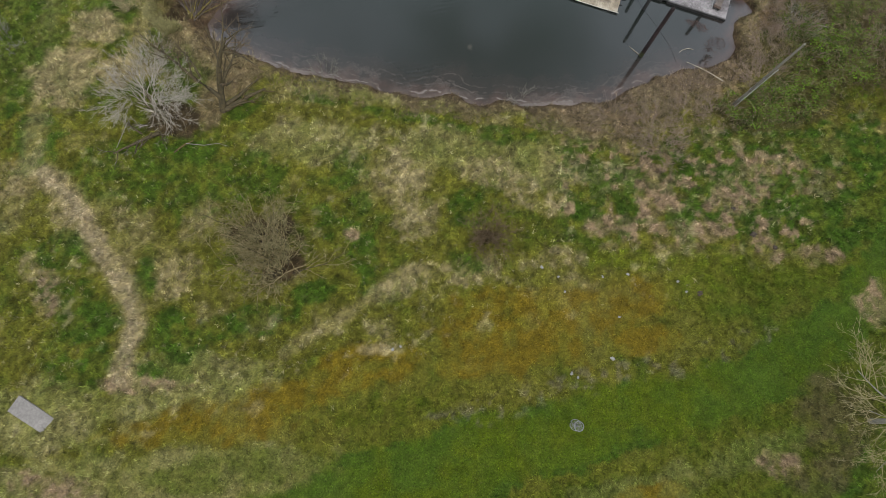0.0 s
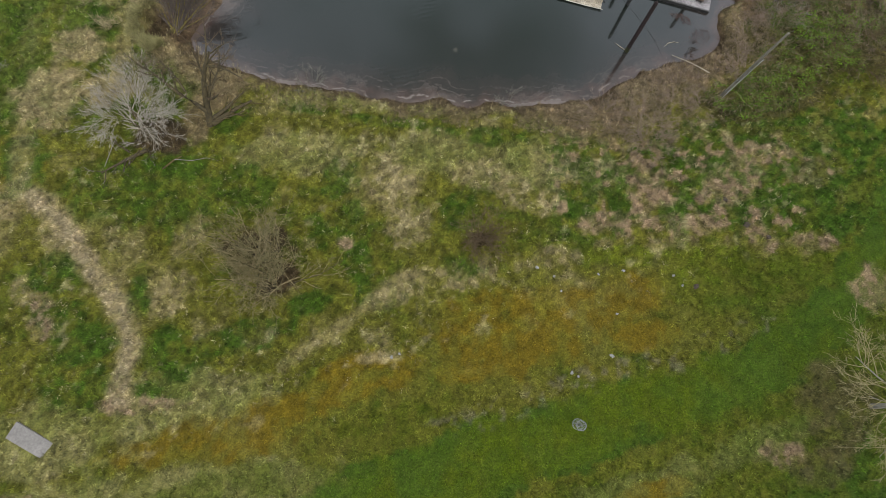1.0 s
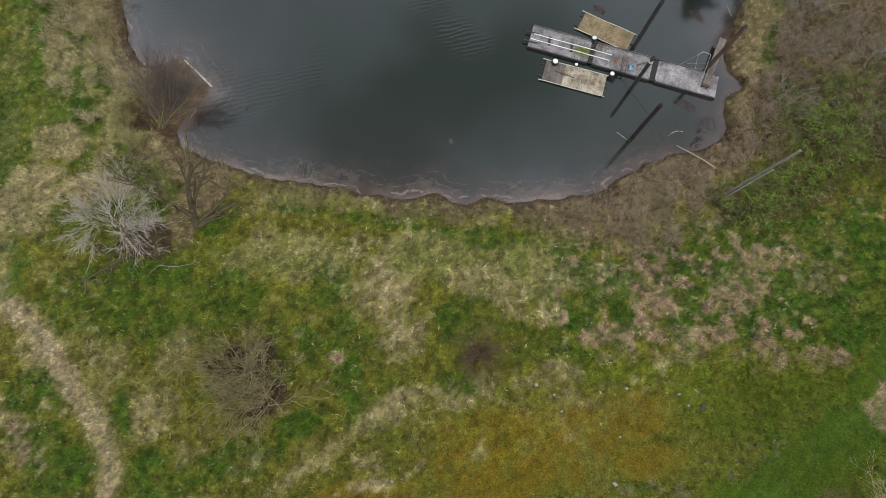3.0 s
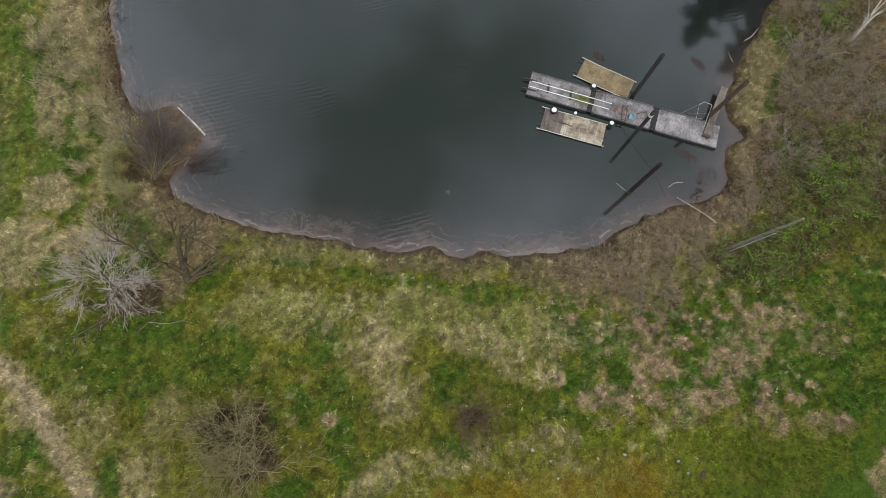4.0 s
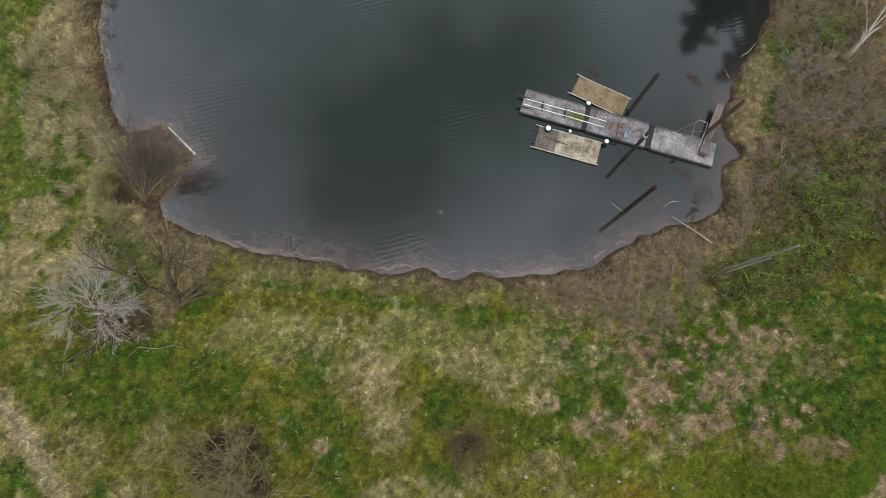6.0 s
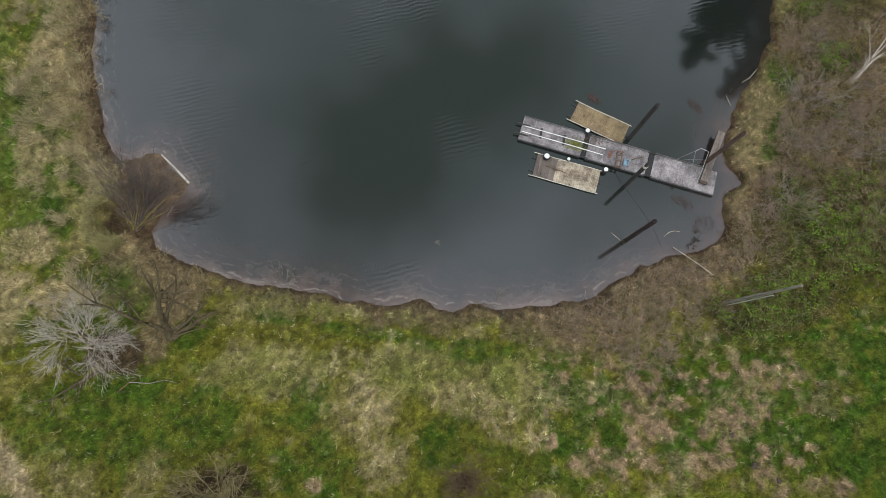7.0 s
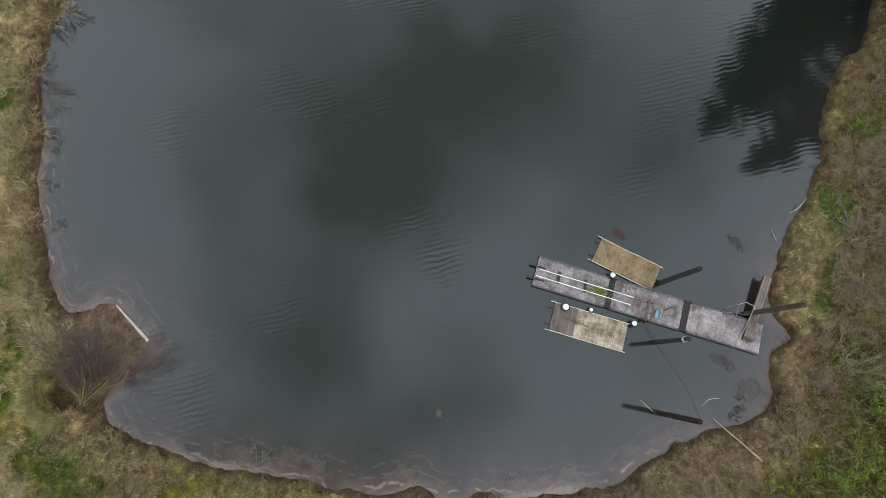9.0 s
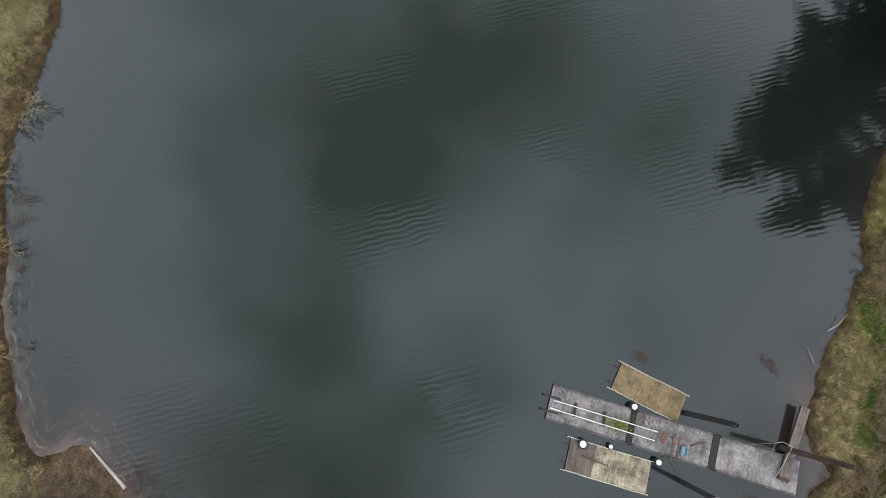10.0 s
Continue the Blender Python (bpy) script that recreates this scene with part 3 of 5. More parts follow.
TONES = {"olive": (0.130, 0.131, 0.019), "lush": (0.049, 0.095, 0.009), "mown": (0.064, 0.098, 0.003), "moss": (0.138, 0.100, 0.008), "yellow": (0.100, 0.128, 0.009), "dry": (0.305, 0.250, 0.140), "russet": (0.290, 0.208, 0.140), "fresh": (0.098, 0.130, 0.022),
         "bank": (0.195, 0.147, 0.090), "mud_and_shade": (0.070, 0.047, 0.031), "thicket": (0.075, 0.068, 0.022), "bleached": (0.45, 0.39, 0.235), "pale_green": (0.188, 0.193, 0.064), "track": (0.34, 0.28, 0.19), "leaf_litter": (0.125, 0.090, 0.052), "drift": (0.150, 0.106, 0.082), "brush": (0.165, 0.110, 0.060), "mauve": (0.215, 0.180, 0.150)}


def beside(x, y, line):
    """Metres from a trodden line."""
    best = np.full(x.shape, 1e9)
    for (ax, ay), (bx, by) in zip(line, line[1:]):
        ex, ey = bx - ax, by - ay
        t = np.clip(((x - ax) * ex + (y - ay) * ey) / (ex * ex + ey * ey), 0, 1)
        best = np.minimum(best, np.hypot(x - ax - t * ex, y - ay - t * ey))
    return best


def cover(x, y, d):
    """The colour of what grows at a point, with some shade painted in."""
    tone = {k: np.array(v) for k, v in TONES.items()}

    def lay(c, k, w):
        return c + (tone[k] - c) * np.asarray(w)[:, None]

    n1, n2, n3 = fbm(x, y, 4.5, 60, 4), fbm(x, y, 1.4, 70, 4), fbm(x, y, 0.5, 80, 3)
    mottle = 0.4 + 0.6 * step(0.36, 0.58, fbm(x, y, 0.7, 85, 4))
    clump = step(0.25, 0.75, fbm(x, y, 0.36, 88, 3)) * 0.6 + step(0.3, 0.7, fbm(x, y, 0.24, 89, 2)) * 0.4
    c = np.tile(tone["olive"], (len(x), 1))
    rough = step(-2.0, 3.0, y - 0.32 * x)
    c = lay(c, "dry", step(0.50, 0.68, 0.6 * n1 + 0.4 * n2) * 0.5 * (0.15 + 0.85 * rough) * mottle)
    c = lay(c, "lush", step(0.52, 0.66, 1 - 0.55 * n1 - 0.45 * n2) * 0.6 * mottle)
    c = lay(c, "pale_green", patch(x, y, PALE_GREEN, 93, 0.9, 2.0) * (0.4 + 0.4 * mottle))
    c = lay(c, "dry", patch(x, y, PALE_GREEN, 93, 0.9, 2.0) * 0.22 * step(0.45, 0.6, n2))
    c = lay(c, "mown", step(0.0, -3.0, y + 7.4 - 0.35 * x) * 0.5 * mottle)
    c = lay(c, "moss", patch(x, y, MOSSY, 90, 0.9, 2.5) * 0.9 * mottle)
    c = lay(c, "yellow", patch(x, y, YELLOW, 95) * 0.85 * mottle)
    c = lay(c, "mown", patch(x, y, LAWN, 105) * 0.55 * mottle)
    mown = patch(x, y, MOWN, 100, 0.5)
    c = lay(c, "mown", mown * (0.72 + 0.2 * mottle))
    c = lay(c, "lush", mown * step(0.50, 0.62, n1) * 0.55)
    c = lay(c, "lush", (4 * mown * (1 - mown) * 0.7 + 0.35 * mown) * step(0.5, 0.6, n2))
    c = lay(c, "lush", step(14.0, 26.0, x) * step(10.0, 4.0, y) * (0.2 + 0.3 * mottle))
    c = lay(c, "mauve", step(1.1, 0.3, beside(x, y, LAWN_EDGE) + (n2 - 0.5) * 1.2) * step(0.54, 0.68, n3) * 0.4)
    c = lay(c, "dry", patch(x, y, DRY, 110) * (0.2 + 0.48 * step(0.4, 0.62, n3)))
    c = lay(c, "lush", patch(x, y, LUSH, 120) * 0.95 * mottle)
    c = lay(c, "lush", patch(x, y, LUSH_MID, 123) * 0.85 * mottle)
    c = lay(c, "lush", patch(x, y, LUSH_EAST, 125, 1.2) * mottle)
    c = lay(c, "lush", patch(x, y, FRESH, 127) * 0.8 * mottle)
    c = lay(c, "dry", patch(x, y, DRY_WEST, 128) * (0.3 + 0.6 * mottle))
    speck = step(8.0, 10.0, x) * step(28.5, 25.5, x) * step(7.5, 9.5, y) * step(18.0, 15.0, y)
    c = lay(c, "russet", speck * step(0.51, 0.60, fbm(x, y, 0.75, 210, 4)) * 0.9)
    c = lay(c, "lush", speck * step(0.52, 0.60, fbm(x, y, 0.85, 215, 4)) * 0.8)
    for line, w in zip(TRACKS, (0.75, 0.8, 0.5)):
        c = lay(c, "dry", step(w * 1.5, w * 0.4, beside(x, y, line) + (n2 - 0.5) * 1.0) * (0.4 + 0.5 * mottle) * {0.75: 1.0, 0.8: 0.45, 0.5: 0.5}[w])
    c = lay(c, "track", step(0.75, 0.3, beside(x, y, TRACKS[0]) + (n2 - 0.5) * 0.9) * (0.15 + 0.55 * step(0.35, 0.6, n3)))
    c = lay(c, "bank", patch(x, y, BROWN_FLOOR, 135) * 0.85)
    c = lay(c, "russet", patch(x, y, RUSSET, 130) * 0.9 * mottle * (0.3 + 0.7 * step(0.42, 0.56, fbm(x, y, 0.6, 218, 3))))
    c = lay(c, "leaf_litter", patch(x, y, TREE_LITTER, 133) * 0.6 * mottle)
    c = lay(c, "bleached", patch(x, y, BLEACHED, 131) * (0.02 + 0.28 * step(0.42, 0.62, n3)))
    c = lay(c, "bleached", step(0.63, 0.74, 0.5 * n3 + 0.5 * n2) * 0.38 * rough)
    # the banks: tangled dead grass, bare mud at the waterline
    west = step(-14.0, -20.0, x) * step(16.0, 20.0, y)
    wide = 0.8 + 0.9 * step(-6.0, 1.0, x) + 1.6 * step(6.0, 16.0, x) + 0.8 * west
    c = lay(c, "bank", step(wide, wide * 0.35, d + (n2 - 0.5) * 3.0) * (0.85 - 0.35 * step(0.45, 0.65, n1)))
    c = lay(c, "dry", step(6.5, 2.5, d + (n1 - 0.5) * 5) * west * step(0.4, 0.58, n2) * 0.85)
    east = step(23.0, 26.0, x) * step(24.0, 28.0, y)
    strip = east * step(4.6, 2.8, d + (n2 - 0.5) * 2.4)
    inland = east - strip
    c = lay(c, "russet", inland * (0.3 + 0.4 * mottle))
    c = lay(c, "brush", inland * step(0.42, 0.6, n2) * 0.8)
    c = lay(c, "russet", strip * 0.35)
    c = lay(c, "dry", strip * (0.25 + 0.5 * mottle))
    c = lay(c, "pale_green", strip * step(0.52, 0.62, n1) * 0.6)
    c = lay(c, "bank", strip * step(0.52, 0.64, 1 - n2) * 0.45)
    c = lay(c, "brush", east * patch(x, y, BRUSHLAND, 145) * (0.55 + 0.35 * mottle))
    c = lay(c, "lush", east * patch(x, y, GREEN_STRIP, 147) * 0.85)
    southeast = step(8.0, 12.0, x) * step(25.0, 23.0, x) * step(15.0, 17.0, y)
    c = lay(c, "russet", southeast * step(5.0, 2.5, d + (n2 - 0.5) * 3) * 0.75 * mottle)
    c = lay(c, "fresh", west * step(1.5, 2.6, d) * step(0.43, 0.55, 1 - n1) * 0.9 * mottle)
    c = lay(c, "lush", west * step(2.0, 3.2, d) * step(0.52, 0.6, 1 - n2) * 0.6)
    c = lay(c, "dry", patch(x, y, DRY_WEST, 128) * (0.3 + 0.5 * mottle))
    c = lay(c, "leaf_litter", west * step(1.5, 0.8, d + (n3 - 0.5) * 0.9) * 0.8)
    # soil under the brambles is coloured dark so the gaps look shaded
    c = lay(c, "thicket", patch(x, y, THICKET, 140) * 0.9)
    # shade under bushes and in the hollow goes into the soil colour
    c = lay(c, "mud_and_shade", patch(x, y, LITTER_SHADE, 137) * 0.9)
    c = lay(c, "drift", drift_mat(x, y) * (0.75 + 0.25 * mottle))
    c = lay(c, "mud_and_shade", (1 - drift_mat(x, y)) * step(0.55, 0.1, d + (n3 - 0.5) * 0.5))
    # gaps between clumps get shade in their colour, the clumps are lightened
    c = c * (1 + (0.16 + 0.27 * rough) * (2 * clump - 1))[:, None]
    # beyond the meadow the tone evens out
    away = np.maximum(np.maximum(-36 - x, x - 42), np.maximum(-13 - y, y - 66))
    return lay(c, "olive", step(0.0, 6.0, away) * (d > 0))


def thick(x, y):
    return patch(x, y, THICKET, 140)


def put_cover(data, colours):
    at = data.attributes.new("cover", "FLOAT_COLOR", "POINT")
    at.data.foreach_set("color", np.column_stack([np.clip(colours, 0, 1), np.ones(len(colours))]).astype(np.float32).ravel())


# ---- the ground, one sheet to the horizon ----
def stretched(lo, hi, by, reach):
    inner = list(np.arange(lo, hi + by / 2, by))
    grow = [by * 1.35 ** k for k in range(1, 40)]
    out = np.cumsum(grow)
    out = [float(o) for o in out if o < reach] + [reach]
    return np.array([lo - o for o in out[::-1]] + inner + [inner[-1] + o for o in out])


gx, gy = stretched(-36, 42, 0.19, 900.0), stretched(-13, 66, 0.19, 900.0)
GX, GY = np.meshgrid(gx, gy)
fx, fy = GX.ravel(), GY.ravel()
fd = from_shore(fx, fy)
fz = height_from(fx, fy, fd)
cols, rows_n = len(gx), len(gy)
corner = (np.arange(rows_n - 1)[:, None] * cols + np.arange(cols - 1)[None, :]).ravel()
quads = np.column_stack([corner, corner + 1, corner + cols + 1, corner + cols])
data = bpy.data.meshes.new("ground")
data.from_pydata(np.column_stack([fx, fy, fz]).tolist(), [], quads.tolist())
put_cover(data, cover(fx, fy, fd))
data.polygons.foreach_set("use_smooth", np.ones(len(quads), bool))
ground = tagged(linked("ground", data, GROUND), "rough meadow of patchy green, tan and mossy grass", "ground", kind="structure")

# ---- the pond ----
px, py = np.arange(-30, 42.1, 0.5), np.arange(16, 98.1, 0.5)
PX, PY = np.meshgrid(px, py)
pfx, pfy = PX.ravel(), PY.ravel()
pd = -from_shore(pfx, pfy)
keep = pd > -1.6
index = np.cumsum(keep) - 1
corner = (np.arange(len(py) - 1)[:, None] * len(px) + np.arange(len(px) - 1)[None, :]).ravel()
quads = np.column_stack([corner, corner + 1, corner + len(px) + 1, corner + len(px)])
quads = index[quads[keep[quads].all(axis=1)]]
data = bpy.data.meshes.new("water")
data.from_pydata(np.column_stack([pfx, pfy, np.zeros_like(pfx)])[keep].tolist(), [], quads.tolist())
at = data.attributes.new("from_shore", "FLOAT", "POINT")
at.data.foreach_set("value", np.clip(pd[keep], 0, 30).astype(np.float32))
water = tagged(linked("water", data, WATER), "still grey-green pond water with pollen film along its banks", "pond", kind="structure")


# ---- floating docks ----
DOCK_TURN = -18.04
DRAUGHT = 0.31
board_mesh = {}


def board(length, width, mat):
    key = (round(length, 2), round(width, 3), mat.name)
    if key not in board_mesh:
        bm = box(width, length, 0.04, bevel=0.006)
        data = bpy.data.meshes.new("board")
        bm.to_mesh(data)
        bm.free()
        data.materials.append(mat)
        board_mesh[key] = data
    return board_mesh[key]


def deck(parent, x0, x1, width, top, pitch, mat, seed, skew=0.0, worn=None, until=0.0):
    """Boards laid across, each a little out of line."""
    rnd = random.Random(seed)
    n = int((x1 - x0) / pitch)
    pitch = (x1 - x0) / n
    for k in range(n):
        own = worn if worn and (k + 0.5) * pitch < until + rnd.uniform(-0.25, 0.25) else mat
        ob = linked("board", board(width, pitch - 0.008, own), own, parent)
        ob.location = (x0 + (k + 0.5) * pitch, rnd.uniform(-0.018, 0.018) + skew * k, top - 0.02 + rnd.uniform(-0.006, 0.006))
        ob.rotation_euler = (rnd.uniform(-0.004, 0.004), rnd.uniform(-0.02, 0.02), rnd.uniform(-0.006, 0.006))


def dock_section(x0, x1, seed, label):
    m = pose(9.37, 33.75, -DRAUGHT, 0, 0, DOCK_TURN) @ pose(x0, 0, 0)
    t = thing("dock_section", m, label, "dock", "sections of the floating dock")
    long = x1 - x0
    deck(t, 0.02, long - 0.02, 2.0, 0.50, 0.15, GREY_BOARD, seed)
    for y in (-0.78, 0.0, 0.78):
        part("stringer", box(long, 0.1, 0.16, (long / 2, y, 0.375), 0.01), DARK_TIMBER, t)
    for k in range(2):
        part("float_hull", box(long * 0.44, 1.7, 0.5, (long * (0.26 + 0.48 * k), 0, 0.04), 0.06), FOAM_HULL, t)
    for y in (-1.03, 1.03):
        beam = part("side_beam", box(long, 0.07, 0.22, (long / 2, y, 0.40), 0.012), DARK_TIMBER, t)
        part("curb", box(long - 0.1, 0.09, 0.06, (long / 2, y * 0.985, 0.545), 0.015), CURB_BOARD, beam, "raised dark grey timber curb")
    for x in (0.03, long - 0.03):
        part("end_beam", box(0.06, 1.98, 0.18, (x, 0, 0.37), 0.01), DARK_TIMBER, t)
    return t


dock_section(0.0, 4.93, 1, "grey weathered plank dock section carrying two white pipes")
dock_section(5.29, 9.98, 2, "grey weathered plank dock section littered with timber and twigs")
dock_section(10.38, 15.27, 3, "bare grey weathered plank dock section by the ramp")


def hinge_joint(x, wide):
    m = pose(9.37, 33.75, -DRAUGHT, 0, 0, DOCK_TURN) @ pose(x, 0, 0)
    t = thing("hinge_joint", m, "black rubber and steel joint between dock sections", "dock joint", "joints of the floating dock")
    part("rubber_plate", box(wide, 2.04, 0.05, (0, 0, 0.47), 0.015), RUBBER, t)
    for y in (-0.95, 0.95):
        arm = part("hinge_arm", box(wide + 0.3, 0.08, 0.03, (0, y, 0.53), 0.008), DARK_TIMBER, t)
        part("hinge_pin", rod([(0, y - 0.09, 0.55), (0, y + 0.09, 0.55)], 0.025), DARK_TIMBER, arm)


hinge_joint(5.11, 0.36)
hinge_joint(10.18, 0.40)


def side_float(x, y, turn, long, wide, mat, label, seed, tip=0.0, worn=None, until=0.0):
    t = thing("swim_float", pose(x, y, -DRAUGHT, tip, 0, turn), label, "dock", "plank floats beside the dock")
    deck(t, 0, long, wide, 0.42, 0.142, mat, seed, worn=worn, until=until)
    for yy in (-wide * 0.36, 0.0, wide * 0.36):
        part("stringer", box(long - 0.05, 0.09, 0.14, (long / 2, yy, 0.31), 0.01), DARK_TIMBER, t)
    part("float_hull", box(long * 0.86, wide * 0.8, 0.42, (long / 2, 0, 0.05), 0.06), FOAM_HULL, t)
    rnd = random.Random(seed + 50)
    for yy in (-wide / 2 - 0.02, wide / 2 + 0.02):
        pts = [(-0.28 + (long + 0.42) * k / 6, yy + rnd.uniform(-0.02, 0.02), 0.43 + rnd.uniform(-0.02, 0.03)) for k in range(7)]
        part("edge_rail", rod(pts, 0.032, 6, 0.1), PALE_EDGE, t, "bleached split edge rail")
    for yy in (-wide * 0.3, wide * 0.28):
        part("beam_end", box(0.5, 0.08, 0.1, (-0.12, yy, 0.33), 0.012), DARK_TIMBER, t)
    part("beam_end", box(0.3, 0.08, 0.1, (long + 0.08, -wide * 0.02, 0.33), 0.012), DARK_TIMBER, t)
    return t


side_float(10.29, 30.72, -17.4, 4.92, 1.86, TAN_BOARD, "sun-bleached tan plank float with a dark end", 11, worn=RAMP_BOARD, until=1.8)
side_float(13.63, 35.16, -28.2, 4.35, 1.76, MOSSY_BOARD, "mossy brown plank float with split pale edges", 12)
tagged(part("iron_bar", rod([(11.05, 30.62, 0.16), (11.9, 30.28, 0.165), (12.62, 29.97, 0.16)], 0.035, 6), BROWN_BARK), "rusty brown bar lying on the tan plank float", "bar")


# ---- piles ----
def mooring_post(x, y, r, top):
    t = thing("mooring_post", pose(x, y, 0), "low dark post with a white plastic cap beside the dock", "post", "white-capped mooring posts")
    post = part("post", lathe([(r * 0.96, -1.0), (r, 0.0), (r * 0.99, top - 0.12)], 14), DARK_TIMBER, t)
    part("collar", lathe([(r * 1.12, top - 0.16), (r * 1.18, top - 0.1), (r * 1.12, top - 0.02), (r * 0.9, top - 0.02)], 16), RUBBER, post)
    part("cap", lathe([(r * 0.80, top - 0.14), (r * 0.84, top - 0.03), (r * 0.78, top + 0.02), (r * 0.4, top + 0.05), (0.015, top + 0.06)], 18), WHITE_PAINT, t, "white plastic cap")


for x, y, r, top in ((11.17, 31.28, 0.25, 0.42), (14.44, 33.34, 0.21, 0.48), (15.58, 30.15, 0.20, 0.42), (12.86, 31.08, 0.15, 0.28)):
    mooring_post(x, y, r, top)


def pile(x, y, r, top, mat, label, seed, lean=(0.0, 0.0), foot=None):
    t = thing("timber_pile", pose(x, y, 0), label, "pile", "tall timber piles in the pond")
    n = 9
    pts = [(lean[0] * k / n, lean[1] * k / n, -1.2 + (top + 1.2) * k / n) for k in range(n + 1)]
    shaft = part("shaft", rod(pts, [r * (1.06 - 0.016 * k) for k in range(n + 1)], 12, 0.05, seed=seed), mat, t)
    rnd = random.Random(seed)
    bm = bmesh.new()
    for k in range(5):
        a = k * math.tau / 5 + rnd.random()
        rod([(lean[0] + math.cos(a) * r * 0.5, lean[1] + math.sin(a) * r * 0.5, top - 0.05), (lean[0] + math.cos(a) * r * 0.55, lean[1] + math.sin(a) * r * 0.55, top + rnd.uniform(0.05, 0.16))], [r * 0.3, r * 0.12], 5, 0.2, bm, seed=seed + k)
    part("splintered_top", bm, mat, shaft)
    if foot:
        part("waterline_growth", lathe([(r * 1.1, -0.6), (r * 1.16, 0.0), (r * 1.12, 0.35), (r * 1.05, 0.5)], 12), foot, shaft, "green slime at the waterline")


pile(17.75, 32.84, 0.165, 5.14, DARK_TIMBER, "tall black weathered timber pile behind the floats", 21)
pile(17.02, 28.94, 0.15, 4.25, DARK_TIMBER, "tall black timber pile with a pale band near its top", 22)
pile(16.49, 24.59, 0.16, 5.4, RUST_TIMBER, "tall lone red-brown timber pile standing in open water", 23, foot=SLIME)
pile(23.30, 30.70, 0.165, 5.15, BROWN_TIMBER, "tall brown timber pile beside the shore ramp", 24)
band = tagged(part("rope_band", lathe([(0.16, 3.72), (0.175, 3.76), (0.172, 3.9), (0.158, 3.94)], 12, at=(17.02, 28.94, 0)), PALE_EDGE), "pale rope band wound round a black pile", "rope")

# ---- ramp from the bank, rail frame ----
ramp_thing = thing("shore_ramp", pose(22.80, 28.95, 0.35, 3.2, 0, -25.1), "narrow grey plank ramp between dock and bank", "ramp")
RL = 4.55
for k in range(3):
    part("plank", box(0.17, RL, 0.05, (-0.18 + 0.18 * k, RL / 2, 0.03), 0.008), RAMP_BOARD, ramp_thing)
for k in range(6):
    part("crosspiece", box(0.52, 0.08, 0.05, (0, 0.3 + k * 0.78, -0.022), 0.008), DARK_TIMBER, ramp_thing)
for x in (-0.2, 0.2):
    part("ramp_beam", box(0.06, RL, 0.12, (x, RL / 2, -0.11), 0.008), DARK_TIMBER, ramp_thing)
part("foot_board", box(0.62, 0.22, 0.05, (0, 0.1, 0.075), 0.008), BROWN_TIMBER, ramp_thing)

rail = thing("rail_frame", pose(22.42, 29.0, 0.19, 0, 0, -18) @ Matrix.Scale(1.55, 4), "bent pale grey pipe rail frame standing on the dock edge", "rail")
part("upright", rod([(0, 0, 0.02), (-0.05, 0.6, 0.45), (-0.08, 1.35, 0.85)], 0.012, 6), GREY_PVC, rail)
part("top_bar", rod([(-0.08, 1.35, 0.85), (-0.45, 1.42, 0.83), (-0.62, 1.3, 0.7)], 0.012, 6), GREY_PVC, rail)
part("foot_bar", rod([(0, 0, 0.02), (-0.4, -0.02, 0.02)], 0.012, 6), GREY_PVC, rail)
part("brace", rod([(-0.62, 1.3, 0.7), (-1.2, 0.95, 0.04)], 0.01, 5), GALVANISED, rail)
part("brace", rod([(-0.4, -0.02, 0.02), (-0.62, 1.3, 0.7)], 0.009, 5), GALVANISED, rail)
for k in range(4):
    part("wire", rod([(-0.02 * k, 0.25 + 0.25 * k, 0.2 + 0.15 * k), (-0.35 - 0.2 * k, 0.45 + 0.15 * k, 0.1 + 0.08 * k)], 0.005, 4), GALVANISED, rail)

# ---- clutter on the dock ----
for a, b in (((9.62, 33.82), (15.75, 31.84)), ((9.37, 33.38), (15.49, 31.36))):
    pts = [(a[0] + (b[0] - a[0]) * k / 6, a[1] + (b[1] - a[1]) * k / 6, 0.335 - 0.012 * math.sin(k * 1.3)) for k in range(7)]
    ob = part("white_pipe", rod(pts, 0.033, 8), WHITE_PAINT)
    tagged(ob, "long white plastic pipe lying on timber blocks", "pipe", "white pipes on the dock")
for x, y in ((10.87, 33.22), (12.60, 32.64)):
    ob = part("timber_block", box(0.16, 0.84, 0.1, (0, 0, 0.05), 0.015), DARK_TIMBER)
    ob.matrix_world = pose(x, y, 0.192, 0, 0, DOCK_TURN + 4)
    tagged(ob, "dark timber block carrying the white pipes", "timber block", "pipe blocks")
for a, b in (((9.02, 34.17), (10.05, 33.84)), ((8.78, 33.33), (9.85, 33.02))):
    v = Vector((b[0] - a[0], b[1] - a[1], 0))
    ob = part("projecting_beam", box(v.length, 0.11, 0.09, (0, 0, 0), 0.012), DARK_TIMBER)
    ob.matrix_world = pose((a[0] + b[0]) / 2, (a[1] + b[1]) / 2, 0.24, 0, 0, math.degrees(math.atan2(v.y, v.x)))
    tagged(ob, "grey beam projecting from the dock's outer end", "beam", "projecting beams")
ob = part("red_board", box(0.26, 0.62, 0.03, (0, 0, 0.017), 0.006), RUSTY)
ob.matrix_world = pose(16.08, 31.46, 0.192, 0, 0, DOCK_TURN - 8)
tagged(ob, "faded red board lying flat on the dock", "board")
trestle = thing("sawhorse", pose(16.58, 30.92, 0.19, 0, 0, DOCK_TURN + 3), "brown rusty trestle lying over the dock edge", "trestle")
for x in (-0.17, 0.17):
    part("rail", box(0.07, 1.45, 0.07, (x, 0, 0.32), 0.01), BROWN_BARK, trestle)
for y in (-0.6, -0.15, 0.3, 0.62):
    part("crossbar", box(0.5, 0.06, 0.05, (0, y, 0.37), 0.008), RUSTY, trestle)
